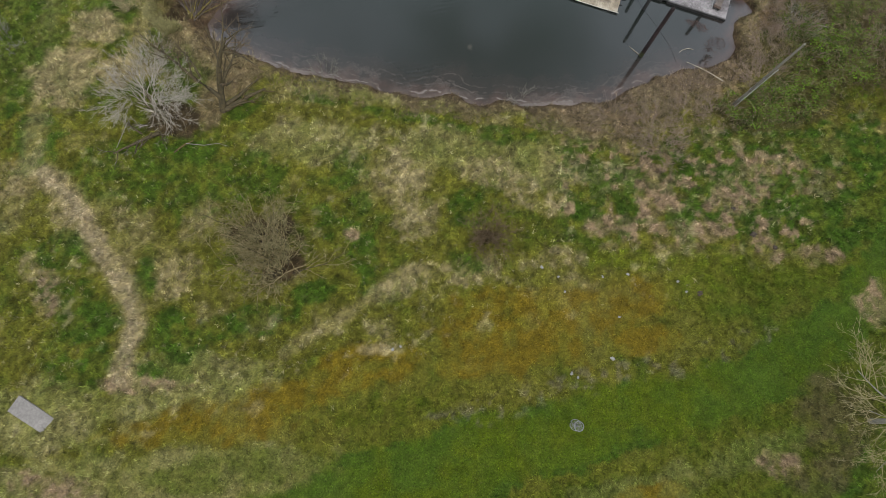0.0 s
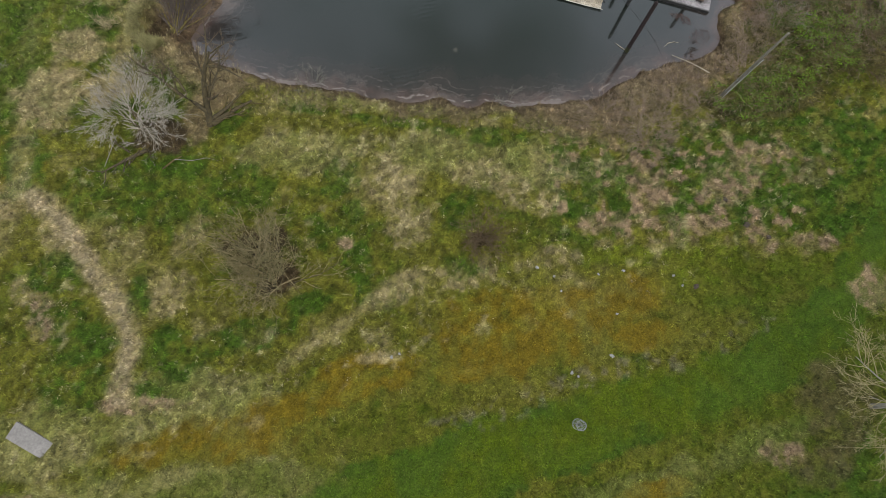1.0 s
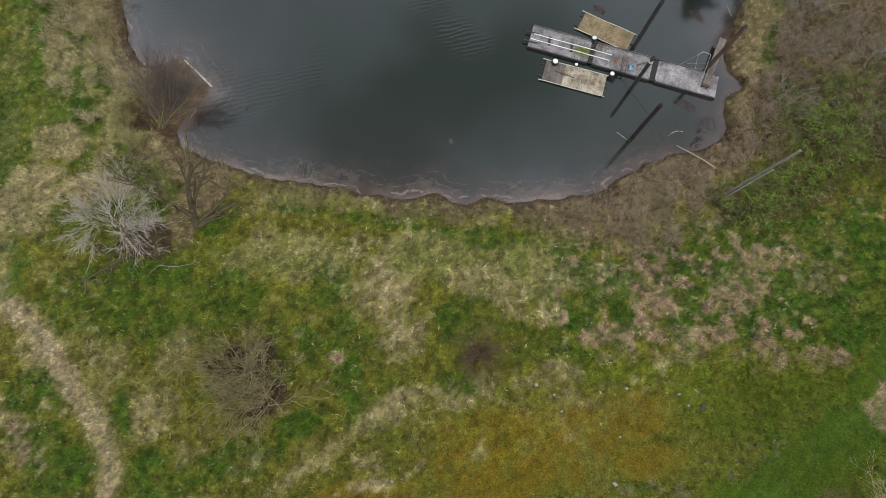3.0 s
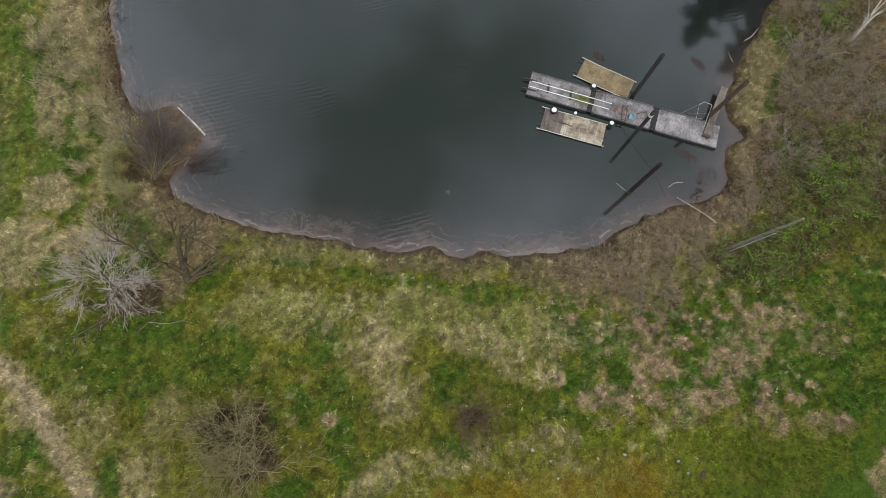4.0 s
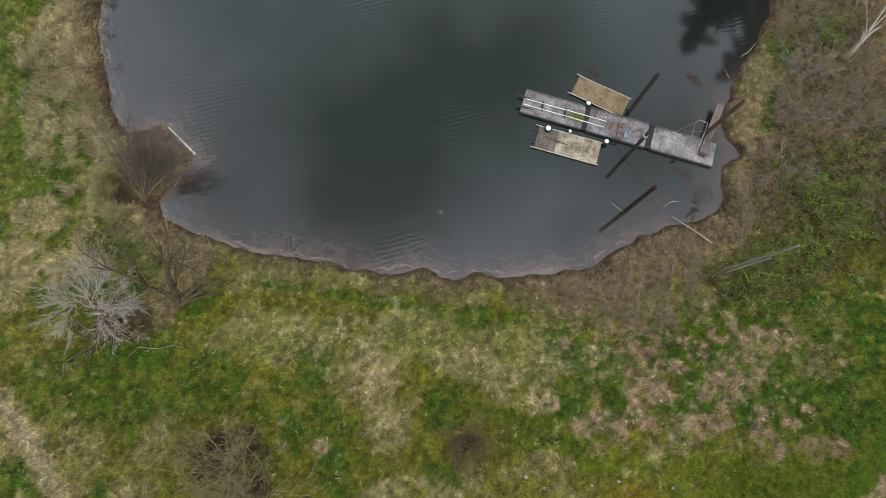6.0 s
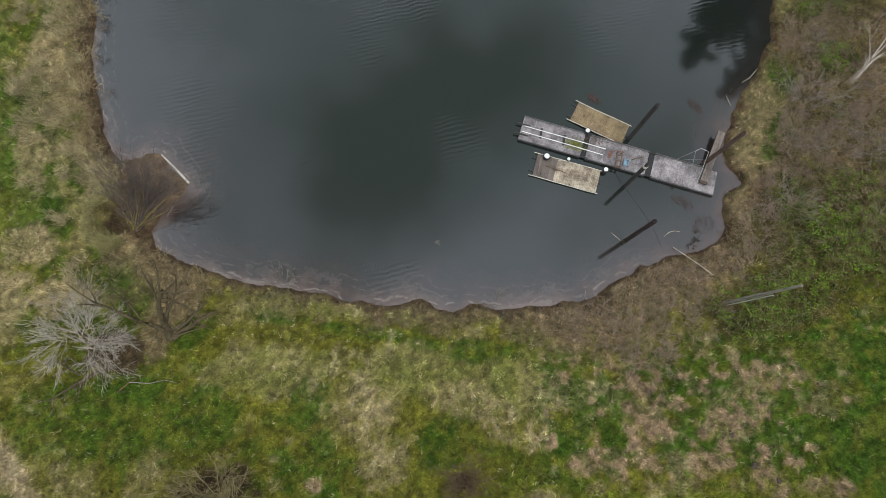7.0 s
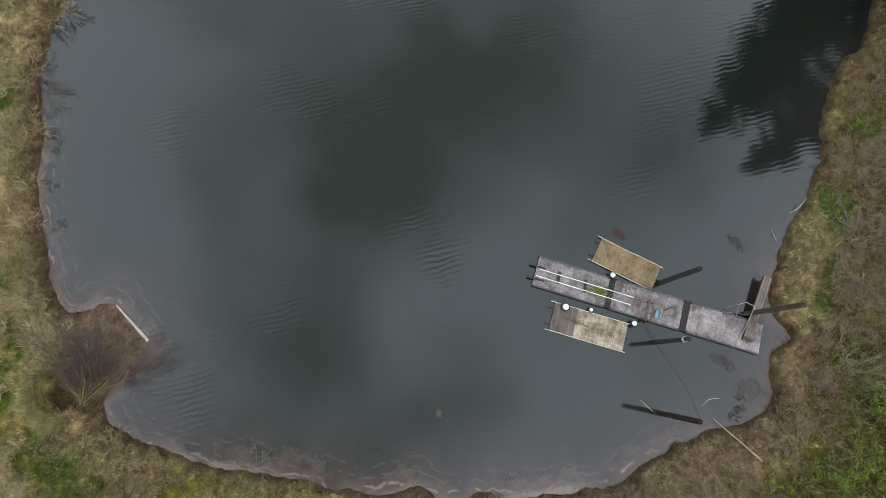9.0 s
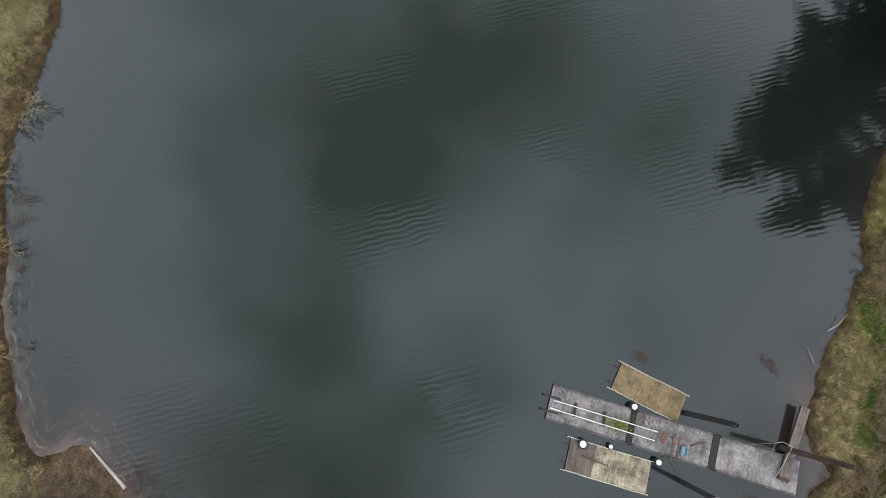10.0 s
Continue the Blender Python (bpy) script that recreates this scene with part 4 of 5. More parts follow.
for x in (-0.17, 0.17):
    for y in (-0.6, 0.6):
        part("leg", box(0.06, 0.06, 0.3, (x, y, 0.15), 0.008), BROWN_BARK, trestle)
crate = thing("blue_crate", pose(17.2, 30.72, 0.19, 0, 0, DOCK_TURN), "faded blue plastic crate standing on the dock", "crate")
part("tray", box(0.34, 0.52, 0.04, (0, 0, 0.022), 0.008), BLUE_PLASTIC, crate)
for x, y, sx, sy in ((-0.16, 0, 0.025, 0.52), (0.16, 0, 0.025, 0.52), (0, -0.25, 0.3, 0.025), (0, 0.25, 0.3, 0.025)):
    part("side", box(sx, sy, 0.16, (x, y, 0.12), 0.006), BLUE_PLASTIC, crate)
ob = part("driftwood_stick", rod([(17.68, 30.98, 0.235), (18.1, 31.12, 0.24), (18.62, 31.17, 0.23)], [0.045, 0.035, 0.02], 6, 0.2), BROWN_BARK)
tagged(ob, "brown driftwood stick lying on the dock", "stick")

# ---- utility pole ----
zb = height(22.76, 19.89)
up = thing("utility_pole", pose(22.76, 19.89, zb), "tall grey timber utility pole rising from brambles", "utility pole")
part("pole", rod([(0, 0, -0.4), (0.02, 0.0, 2.5), (0.03, 0.01, 5.0), (0.05, 0.02, 8.45 - zb)], [0.108, 0.10, 0.088, 0.07], 12, 0.03), POLE_TIMBER, up)
conduit = part("conduit", rod([(0.02, -0.2, 0.0), (0.03, -0.19, 2.2), (0.05, -0.175, 5.97 - zb)], 0.03, 8), GREY_PVC, up, "pale grey plastic conduit")
part("conduit_cap", lathe([(0.03, 0.0), (0.045, 0.03), (0.04, 0.07), (0.015, 0.09)], 10, at=(0.05, -0.19, 5.95 - zb)), GREY_PVC, conduit, "pale grey weather cap")
for z in (0.8, 2.2, 3.6):
    part("strap", lathe([(0.118, 0.0), (0.124, 0.01), (0.118, 0.05)], 12, at=(0.02, 0, z)), GALVANISED, up)
part("pole_top_plate", lathe([(0.08, 0.0), (0.08, 0.02), (0.04, 0.05)], 12, at=(0.05, 0.02, 8.44 - zb)), POLE_TIMBER, up)

# ---- disc golf basket, tee pad ----
bx, by = 9.40, -3.22
bz = height(bx, by)
basket = thing("disc_golf_basket", pose(bx, by, bz, 0, 0, 15), "galvanised disc golf basket with hanging chains on mown grass", "disc golf basket")
part("pole", rod([(0, 0, -0.2), (0, 0, 1.38)], 0.03, 10), GALVANISED, basket)


def hoop(r, z, thick, bm=None):
    bm = bm or bmesh.new()
    n, k = 28, 6
    rings = [[bm.verts.new(((r + thick * math.cos(b)) * math.cos(a), (r + thick * math.cos(b)) * math.sin(a), z + thick * math.sin(b))) for b in (j * math.tau / k for j in range(k))] for a in (i * math.tau / n for i in range(n))]
    for i in range(n):
        for j in range(k):
            bm.faces.new((rings[i][j], rings[(i + 1) % n][j], rings[(i + 1) % n][(j + 1) % k], rings[i][(j + 1) % k]))
    return bm


tray = part("tray", hoop(0.33, 0.82, 0.012), GALVANISED, basket)
part("tray_hoop", hoop(0.33, 0.64, 0.01), GALVANISED, tray)
part("tray_hoop", hoop(0.17, 0.635, 0.008), GALVANISED, tray)
bm = bmesh.new()
for k in range(24):
    a = k * math.tau / 24
    rod([(0.03 * math.cos(a), 0.03 * math.sin(a), 0.63), (0.33 * math.cos(a), 0.33 * math.sin(a), 0.64), (0.33 * math.cos(a), 0.33 * math.sin(a), 0.82)], 0.006, 4, bm=bm, cap=False)
part("tray_wires", bm, GALVANISED, tray)
band_top = part("chain_rack", hoop(0.28, 1.34, 0.02), GALVANISED, basket)
part("rack_hoop", hoop(0.285, 1.42, 0.018), GALVANISED, band_top)
bm = bmesh.new()
for k in range(6):
    a = k * math.tau / 6
    rod([(0, 0, 1.37), (0.28 * math.cos(a), 0.28 * math.sin(a), 1.35)], 0.01, 5, bm=bm)
part("rack_arms", bm, GALVANISED, band_top)
for k in range(12):
    a = k * math.tau / 12
    bm = bmesh.new()
    for j in range(9):
        f0, f1 = j / 9, (j + 0.8) / 9
        r0, r1 = 0.25 * (1 - f0) ** 1.6 + 0.05, 0.25 * (1 - f1) ** 1.6 + 0.05
        rod([(r0 * math.cos(a), r0 * math.sin(a), 1.33 - 0.45 * f0), (r1 * math.cos(a), r1 * math.sin(a), 1.33 - 0.45 * f1)], 0.009, 4, bm=bm)
    part("chain", bm, GALVANISED, basket)

pad = part("tee_pad", box(2.78, 1.08, 0.16, (0, 0, 0), 0.02), CONCRETE)
pad.matrix_world = pose(-24.22, -3.61, height(-24.22, -3.61) + 0.03, 0, 0, -28.2)
tagged(pad, "plain rectangular concrete tee pad set in the grass", "concrete pad")


# ---- sticks, debris, cable ----
def stick(name, pts, radii, mat, label, category, group="", seed=0):
    return tagged(part(name, rod(pts, radii, 6, 0.15, seed=seed), mat), label, category, group)


stick("bamboo_pole", [(20.1, 24.15, 0.05), (20.8, 23.3, 0.6), (21.5, 22.5, 1.0), (22.12, 21.8, 1.25)], [0.022, 0.032, 0.038, 0.042], STRAW_STICK, "long pale peeled pole lying from bank to water", "pole")
stick("floating_branch", [(15.6, 25.35, 0.02), (15.95, 25.0, 0.03), (16.3, 24.68, 0.03), (16.42, 24.56, 0.02)], [0.012, 0.022, 0.022, 0.014], STRAW_STICK, "thin bleached branch floating against a pile", "branch", "floating branches")
stick("floating_branch", [(19.56, 24.97, 0.02), (19.95, 25.28, 0.03), (20.35, 25.38, 0.03), (20.75, 25.33, 0.02)], [0.012, 0.02, 0.02, 0.01], STRAW_STICK, "thin bleached branch floating near the bank", "branch", "floating branches")
stick("drift_plank", [(-17.95, 31.78, 0.05), (-16.9, 30.75, 0.07), (-15.67, 29.48, 0.06)], [0.055, 0.075, 0.09], PALE_EDGE, "pale driftwood log floating off the willow", "driftwood")
stick("mooring_line", [(16.45, 30.05, 0.15), (16.9, 29.0, 0.02), (17.6, 27.9, 0.012), (18.5, 26.3, 0.012), (18.85, 25.6, 0.012), (19.3, 24.1, 0.012)], 0.007, DARK_TIMBER, "slack dark mooring line trailing over the water", "rope")
stick("drift_branch", [(27.3, 37.6, 0.12), (27.9, 37.9, 0.25), (28.5, 38.6, 0.45)], [0.016, 0.022, 0.012], STRAW_STICK, "pale branch lying on the shoreline", "branch")
stick("drift_branch", [(25.9, 36.6, 0.03), (25.95, 36.1, 0.1), (26.1, 35.6, 0.1)], [0.01, 0.015, 0.012], STRAW_STICK, "short pale branch at the waterline", "branch")
snag = thing("drowned_snag", pose(21.7, 24.6, 0), "dark brown twisted snag rising out of the shallows", "snag")
rnd = random.Random(5)
for k in range(13):
    a = rnd.uniform(0, math.tau)
    f = rnd.uniform(-0.5, 0.5)
    p0 = (0.55 * f + rnd.uniform(-0.12, 0.12), 1.0 * f + rnd.uniform(-0.12, 0.12), -0.1)
    part("snag_limb", rod([p0, (p0[0] + 0.25 * math.cos(a), p0[1] + 0.25 * math.sin(a), 0.18), (p0[0] + 0.5 * math.cos(a + 0.5), p0[1] + 0.5 * math.sin(a + 0.5), 0.05)], [0.035, 0.026, 0.01], 6, 0.3, seed=k), BROWN_TIMBER if k % 3 else DARK_TIMBER, snag)
for k, (x, y, sx, sy, turn) in enumerate(((23.3, 35.6, 0.75, 0.3, -50), (21.3, 27.6, 0.9, 0.35, -30), (2.8, 24.75, 0.03, 0.14, 10), (22.6, 25.9, 0.9, 0.7, 20), (15.2, 36.3, 0.5, 0.25, -30))):
    rnd = random.Random(k)
    bm = bmesh.new()
    for j in range(14 if k == 2 else 120):
        a, r = rnd.uniform(0, math.tau), math.sqrt(rnd.random())
        u, v, w = r * sx * math.cos(a), r * sy * math.sin(a), rnd.uniform(0, math.tau)
        rod([(u, v, 0.004), (u + 0.12 * math.cos(w), v + 0.12 * math.sin(w), 0.012), (u + 0.26 * math.cos(w + 0.5), v + 0.26 * math.sin(w + 0.5), 0.004)], [0.004, 0.008, 0.003], 4, 0.3, bm, seed=j)
    ob = part("floating_weed", bm, POLE_TIMBER if k == 2 else WEED)
    ob.matrix_world = pose(x, y, 0.004, 0, 0, turn)
    tagged(ob, "small grey scrap of drowned weed at the surface" if k == 2 else "reddish mat of drowned water weed at the surface", "water weed", "weed mats", "stuff")


def stone(x, y, size, seed):
    bm = bmesh.new()
    bmesh.ops.create_icosphere(bm, subdivisions=2, radius=size)
    rn = random.Random(seed)
    ph = rn.uniform(0, 20)
    for v in bm.verts:
        k = 0.75 + 0.5 * noise.noise(v.co / size * 1.3 + Vector((ph, 0, 0)))
        v.co = Vector((v.co.x * k * 1.2, v.co.y * k, v.co.z * k * 0.55))
    return bm


for k, (x, y, size) in enumerate(((7.8, 6.75, 0.14), (8.9, 6.1, 0.11), (9.3, 5.1, 0.09), (11.9, 6.2, 0.10), (13.6, 6.4, 0.12), (12.8, 3.5, 0.10), (9.5, -0.2, 0.13), (9.9, -0.45, 0.1), (12.2, 0.8, 0.16), (16.9, 6.0, 0.12), (17.4, 5.3, 0.1), (-2.0, 1.0, 0.13), (-1.5, 1.2, 0.1))):
    ob = part("stone", stone(x, y, size, k), STONE)
    ob.matrix_world = pose(x, y, height(x, y) + size * 0.25, 0, 0, 40 * k)
    tagged(ob, "small pale stone lying in mossy grass", "stone", "pale stones")
for k, (x, y, size) in enumerate(((22.5, 9.5, 0.26), (23.9, 8.6, 0.2), (21.4, 11.4, 0.2), (18.3, 5.2, 0.22))):
    ob = part("molehill", stone(x, y, size, 30 + k), SOIL)
    ob.matrix_world = pose(x, y, height(x, y) + 0.02, 0, 0, 70 * k)
    tagged(ob, "small dark mound of turned soil in grass", "molehill", "molehills")


# ---- trees and shrubs, bare in early spring ----
def tubes(name, lines, sides):
    """One mesh of tapered twigs from (points, radii) lines."""
    verts, faces = [], []
    ring = [(math.cos(k * math.tau / sides), math.sin(k * math.tau / sides)) for k in range(sides)]
    for pts, radii in lines:
        base, n = len(verts), len(pts)
        for i in range(n):
            way = pts[min(i + 1, n - 1)] - pts[max(i - 1, 0)]
            side = way.orthogonal().normalized()
            up_ = way.normalized().cross(side)
            for c, s in ring:
                verts.append(pts[i] + (side * c + up_ * s) * radii[i])
        for i in range(n - 1):
            for k in range(sides):
                a, b = base + i * sides + k, base + i * sides + (k + 1) % sides
                faces.append((a, b, b + sides, a + sides))
    data = mesh_of(name, [tuple(v) for v in verts], faces)
    data.polygons.foreach_set("use_smooth", np.ones(len(faces), bool))
    return data


def grow(rnd, p, way, length, radius, level, spec, out):
    """A limb and, by spec (children, length, spread, lift) for each level, all that it bears."""
    n = 5 if level < 2 else 3
    pts, radii, d = [p.copy()], [radius], way.normalized()
    for i in range(n):
        d = (d + Vector((rnd.uniform(-1, 1), rnd.uniform(-1, 1), rnd.uniform(-0.7, 0.9))) * spec["wander"] + Vector((0, 0, spec["lift"])) * 0.25).normalized()
        pts.append(pts[-1] + d * (length / n))
        radii.append(max(radius * (1 - 0.72 * (i + 1) / n), spec["thin"]))
    out.setdefault(level, []).append((pts, radii))
    if level >= len(spec["kids"]):
        return
    for k in range(spec["kids"][level]):
        f = rnd.uniform(0.25, 1.0) * n
        i = min(int(f), n - 1)
        q = pts[i].lerp(pts[i + 1], f - i)
        dd = (pts[i + 1] - pts[i]).normalized()
        side = dd.orthogonal().normalized()
        side.rotate(Matrix.Rotation(rnd.uniform(0, math.tau), 3, dd))
        s = radians(rnd.uniform(0.5, 1.25) * spec["spread"])
        grow(rnd, q, dd * math.cos(s) + side * math.sin(s), length * spec["ratio"] * rnd.uniform(0.65, 1.2), max(radii[i] * spec.get("slim", 0.6), spec["thin"]), level + 1, spec, out)


def bare_tree(name, at, limbs, spec, mats, label, category, seed, group="", split=True):
    """limbs: (way, length, radius) of each stem or main limb, from the foot or a fork given as a fourth value."""
    rnd = random.Random(seed)
    t = thing(name, pose(*at), label, category, group)
    out = {}
    for limb in limbs:
        p = Vector(limb[3]) if len(limb) > 3 else Vector((rnd.uniform(-0.12, 0.12), rnd.uniform(-0.12, 0.12), -0.1))
        grow(rnd, p, Vector(limb[0]), limb[1], limb[2], 0, spec, out)
    lone = 1 if split else -1
    for lv, name_, sides in ((0, "limb", 8), (1, "branch", 5)):
        if lv <= lone:
            for line in out.get(lv, []):
                linked(name_, tubes(name_, [line], sides), mats[lv] if line[1][0] > 0.036 else mats[1], t)
    rest = [line for lv, ls in out.items() if lv > lone for line in ls]
    if rest:
        tagged(linked("crown", tubes("crown", rest, 3), mats[2], t), kind="stuff")
    return t


SILVER = (DARK_BARK, SILVER_BARK, SILVER_BARK)
rnd = random.Random(12)
# a dark leaning trunk and limbs; bleached sprays fan out from three forks
stems = [((-0.05, 0.62, 0.8), 2.9, 0.17, (0.0, 0.0, -0.1)), ((0.05, 0.35, 0.9), 2.3, 0.13, (0.05, 0.0, 0.0)), ((-0.85, 0.35, 0.45), 2.7, 0.12, (-0.05, 0.1, 0.1)), ((-0.75, 0.75, 0.35), 3.4, 0.09, (-0.1, 0.1, 0.2)), ((-0.95, -0.1, 0.12), 2.2, 0.09, (-0.1, -0.1, 0.1))]
for fork, number, turn_0, turn_1, long_0, long_1 in (((-0.1, 1.8, 2.3), 17, 15, 140, 1.6, 2.8), ((0.15, 0.8, 2.0), 19, -75, 35, 1.7, 3.0), ((-2.2, 0.9, 1.4), 13, 105, 300, 1.3, 2.4), ((-0.9, 1.3, 1.7), 7, 90, 190, 1.4, 2.6)):
    for k in range(number):
        a = radians(turn_0 + (turn_1 - turn_0) * (k + rnd.random()) / number)
        foot = tuple(f + rnd.gauss(0, 0.16) for f in fork)
        stems.append(((math.cos(a), math.sin(a), rnd.uniform(-0.12, 0.75)), rnd.uniform(long_0, long_1), 0.017, foot))
silver = bare_tree("silver_willow", (-19.4, 16.9, height(-19.4, 16.9)), stems,
                   {"kids": (8, 6), "ratio": 0.42, "spread": 38, "lift": 0.04, "wander": 0.2, "thin": 0.0062, "slim": 0.5}, SILVER, "silver-grey bare willow with bleached twigs over a dark trunk", "tree", 31)
bare_tree("fallen_log", (-19.8, 16.0, height(-19.8, 16.0) + 0.2), [((-0.92, -0.38, 0.06), 3.4, 0.15), ((-0.6, 0.5, 0.25), 1.9, 0.08, (-1.0, -0.3, 0.2)), ((-0.3, -0.9, 0.1), 1.9, 0.05, (-0.4, -0.1, 0.1)), ((0.5, -0.7, 0.12), 1.4, 0.05, (0.2, 0.0, 0.05))],
          {"kids": (5, 3), "ratio": 0.4, "spread": 45, "lift": -0.02, "wander": 0.2, "thin": 0.008}, (DARK_BARK, DARK_BARK, GREY_TWIG), "dark fallen willow limb lying in the grass", "fallen limb", 38)
stick("fallen_branch", [(-18.5, 14.5, height(-18.5, 14.5) + 0.08), (-17.8, 15.15, height(-17.8, 15.1) + 0.12), (-17.2, 15.45, height(-17.2, 15.4) + 0.2)], [0.075, 0.065, 0.035], MOSS_BARK, "yellow mossy broken branch on the grass", "fallen branch", seed=4)
stick("fallen_branch", [(-17.7, 15.2, height(-17.7, 15.2) + 0.18), (-16.4, 15.1, height(-16.4, 15.1) + 0.16), (-15.4, 15.3, height(-15.4, 15.3) + 0.15), (-14.6, 15.1, height(-14.6, 15.1) + 0.12)], [0.028, 0.022, 0.016, 0.008], GREY_TWIG, "pale barkless fallen branch on the grass", "fallen branch", seed=5)
stick("fallen_branch", [(-22.6, 14.7, height(-22.6, 14.7) + 0.1), (-22.2, 15.9, height(-22.2, 15.9) + 0.3), (-21.8, 17.0, height(-21.8, 17) + 0.5)], [0.02, 0.016, 0.01], GREY_TWIG, "pale thin fallen branch in the grass", "fallen branch", seed=6)

z0 = height(-15.37, 18.06)
brown = bare_tree("mossy_willow", (-15.37, 18.06, z0),
                  [((0.22, 0.55, 1.0), 6.2, 0.27), ((-0.75, 0.5, 0.6), 4.6, 0.17, (0.1, 0.4, 1.1)), ((0.5, 0.75, 0.5), 3.0, 0.10, (0.6, 1.2, 2.2)), ((-0.1, 0.9, 0.6), 3.0, 0.09, (0.7, 1.4, 2.8)), ((-0.6, 0.9, 0.3), 2.6, 0.08, (-0.8, 1.1, 2.6))],
                  {"kids": (7, 5, 3), "ratio": 0.40, "spread": 48, "lift": 0.05, "wander": 0.16, "thin": 0.008}, (DARK_BARK, DARK_BARK, BROWN_BARK), "dark mossy willow leaning towards the pond", "tree", 32)
bare_tree("split_limb", (-15.2, 18.1, z0 + 0.15), [((0.85, 0.55, 0.1), 3.3, 0.24), ((0.78, 0.70, 0.16), 3.0, 0.17, (0.0, 0.3, 0.1)), ((0.95, 0.35, 0.1), 2.2, 0.08, (0.3, 0.1, 0.1))],
          {"kids": (3, 2), "ratio": 0.35, "spread": 40, "lift": -0.02, "wander": 0.10, "thin": 0.01}, (DARK_BARK, MOSS_BARK, BROWN_BARK), "split mossy limb fallen beside the willow's foot", "fallen limb", 39)

zp = 0.12
rnd = random.Random(15)
stems = [((0.05, 1.0, 0.55), 2.4, 0.15), ((-0.1, 0.85, 0.8), 2.1, 0.13), ((0.25, 0.95, 0.5), 2.6, 0.11), ((0.95, 0.62, 0.28), 3.6, 0.06, (0.2, 0.7, 0.5)), ((1.0, 0.42, 0.22), 2.9, 0.045, (0.2, 0.6, 0.4))]
for k in range(30):
    a = radians(34 + 68 * (k + rnd.random()) / 30)
    stems.append(((math.cos(a), math.sin(a), rnd.uniform(0.18, 0.85)), rnd.uniform(2.6, 4.6), rnd.uniform(0.026, 0.046), (rnd.uniform(-0.1, 0.25), rnd.uniform(0.1, 0.8), rnd.uniform(0.2, 0.6))))
bare_tree("bank_willow", (-18.9, 25.5, zp), stems, {"kids": (8, 6), "ratio": 0.42, "spread": 30, "lift": 0.05, "wander": 0.15, "thin": 0.009, "slim": 0.45}, (LICHEN_BARK, MAUVE_BARK, MAUVE_BARK), "yellow-mossed willow shrub fanning over a raft of drift", "shrub", 33)

za = height(-11.0, 7.0)
stems = []
rnd = random.Random(9)
for k in range(64):
    a = rnd.uniform(0, math.tau)
    foot = (0.0, 0.9, 0) if k % 5 < 3 else (1.3, -1.1, 0)
    foot = (foot[0] + rnd.uniform(-0.5, 0.5), foot[1] + rnd.uniform(-0.35, 0.35), -0.1)
    e = rnd.uniform(0.35, 1.3)
    stems.append(((math.cos(a), math.sin(a) + 0.25, e), rnd.uniform(1.5, 3.4) if k % 3 else rnd.uniform(3.0, 5.2), rnd.uniform(0.03, 0.055), foot))
bare_tree("spreading_bush", (-11.0, 7.0, za), stems, {"kids": (6, 5, 2), "ratio": 0.45, "spread": 50, "lift": 0.03, "wander": 0.26, "thin": 0.0085, "slim": 0.55}, (DARK_BARK, TAN_BARK, OLIVE_BARK), "wide bare olive-brown bush with dark tangled heart", "bush", 34)

stems = []
for k in range(44):
    a = k * math.tau / 44 + rnd.uniform(-0.3, 0.3)
    stems.append(((math.cos(a), math.sin(a), rnd.uniform(0.5, 1.3)), rnd.uniform(0.9, 2.5), 0.018, (rnd.gauss(0, 0.3), rnd.gauss(0, 0.3), -0.05)))
stems.append(((1, -0.05, 0.3), 2.4, 0.035))
bare_tree("small_bush", (4.1, 8.8, height(4.1, 8.8)), stems, {"kids": (7, 5), "ratio": 0.42, "spread": 45, "lift": 0.05, "wander": 0.16, "thin": 0.0065}, (DARK_BARK, BROWN_BARK, BROWN_BARK), "small dark bare bush in dry grass", "bush", 35)

zr = height(27.9, -2.7)
bare_tree("yellow_twigged_tree", (27.9, -2.7, zr),
          [((0.03, 0.0, 1), 7.4, 0.17), ((-0.8, 0.56, 0.22), 6.0, 0.07, (0.1, 0, 3.2)), ((-0.5, 0.85, 0.4), 5.0, 0.06, (0.1, 0, 3.0)), ((-0.8, -0.45, 0.25), 4.8, 0.05, (0.05, 0, 2.6)), ((-0.92, 0.12, 0.2), 5.2, 0.055, (0.1, 0, 3.0)), ((0.8, -0.3, 0.7), 3.6, 0.07, (0.1, 0, 4.0)), ((0.5, 0.8, 0.6), 4.2, 0.07, (0.1, 0, 4.2)),
           ((-0.85, -0.25, 0.6), 3.4, 0.05, (0.12, 0, 4.8)), ((0.0, -0.9, 0.5), 3.4, 0.05, (0.05, 0, 2.8)), ((-0.4, 0.7, 0.8), 3.6, 0.05, (0.12, 0, 5.0)), ((-0.5, -0.8, 0.4), 3.0, 0.04, (0.1, 0, 4.4))],
          {"kids": (10, 6, 4), "ratio": 0.42, "spread": 44, "lift": 0.05, "wander": 0.16, "thin": 0.0065}, (POLE_TIMBER, YELLOW_BARK, YELLOW_BARK), "tall bare tree with yellowish twigs over brown leaf litter", "tree", 36)

zt = height(35.9, 37.4)
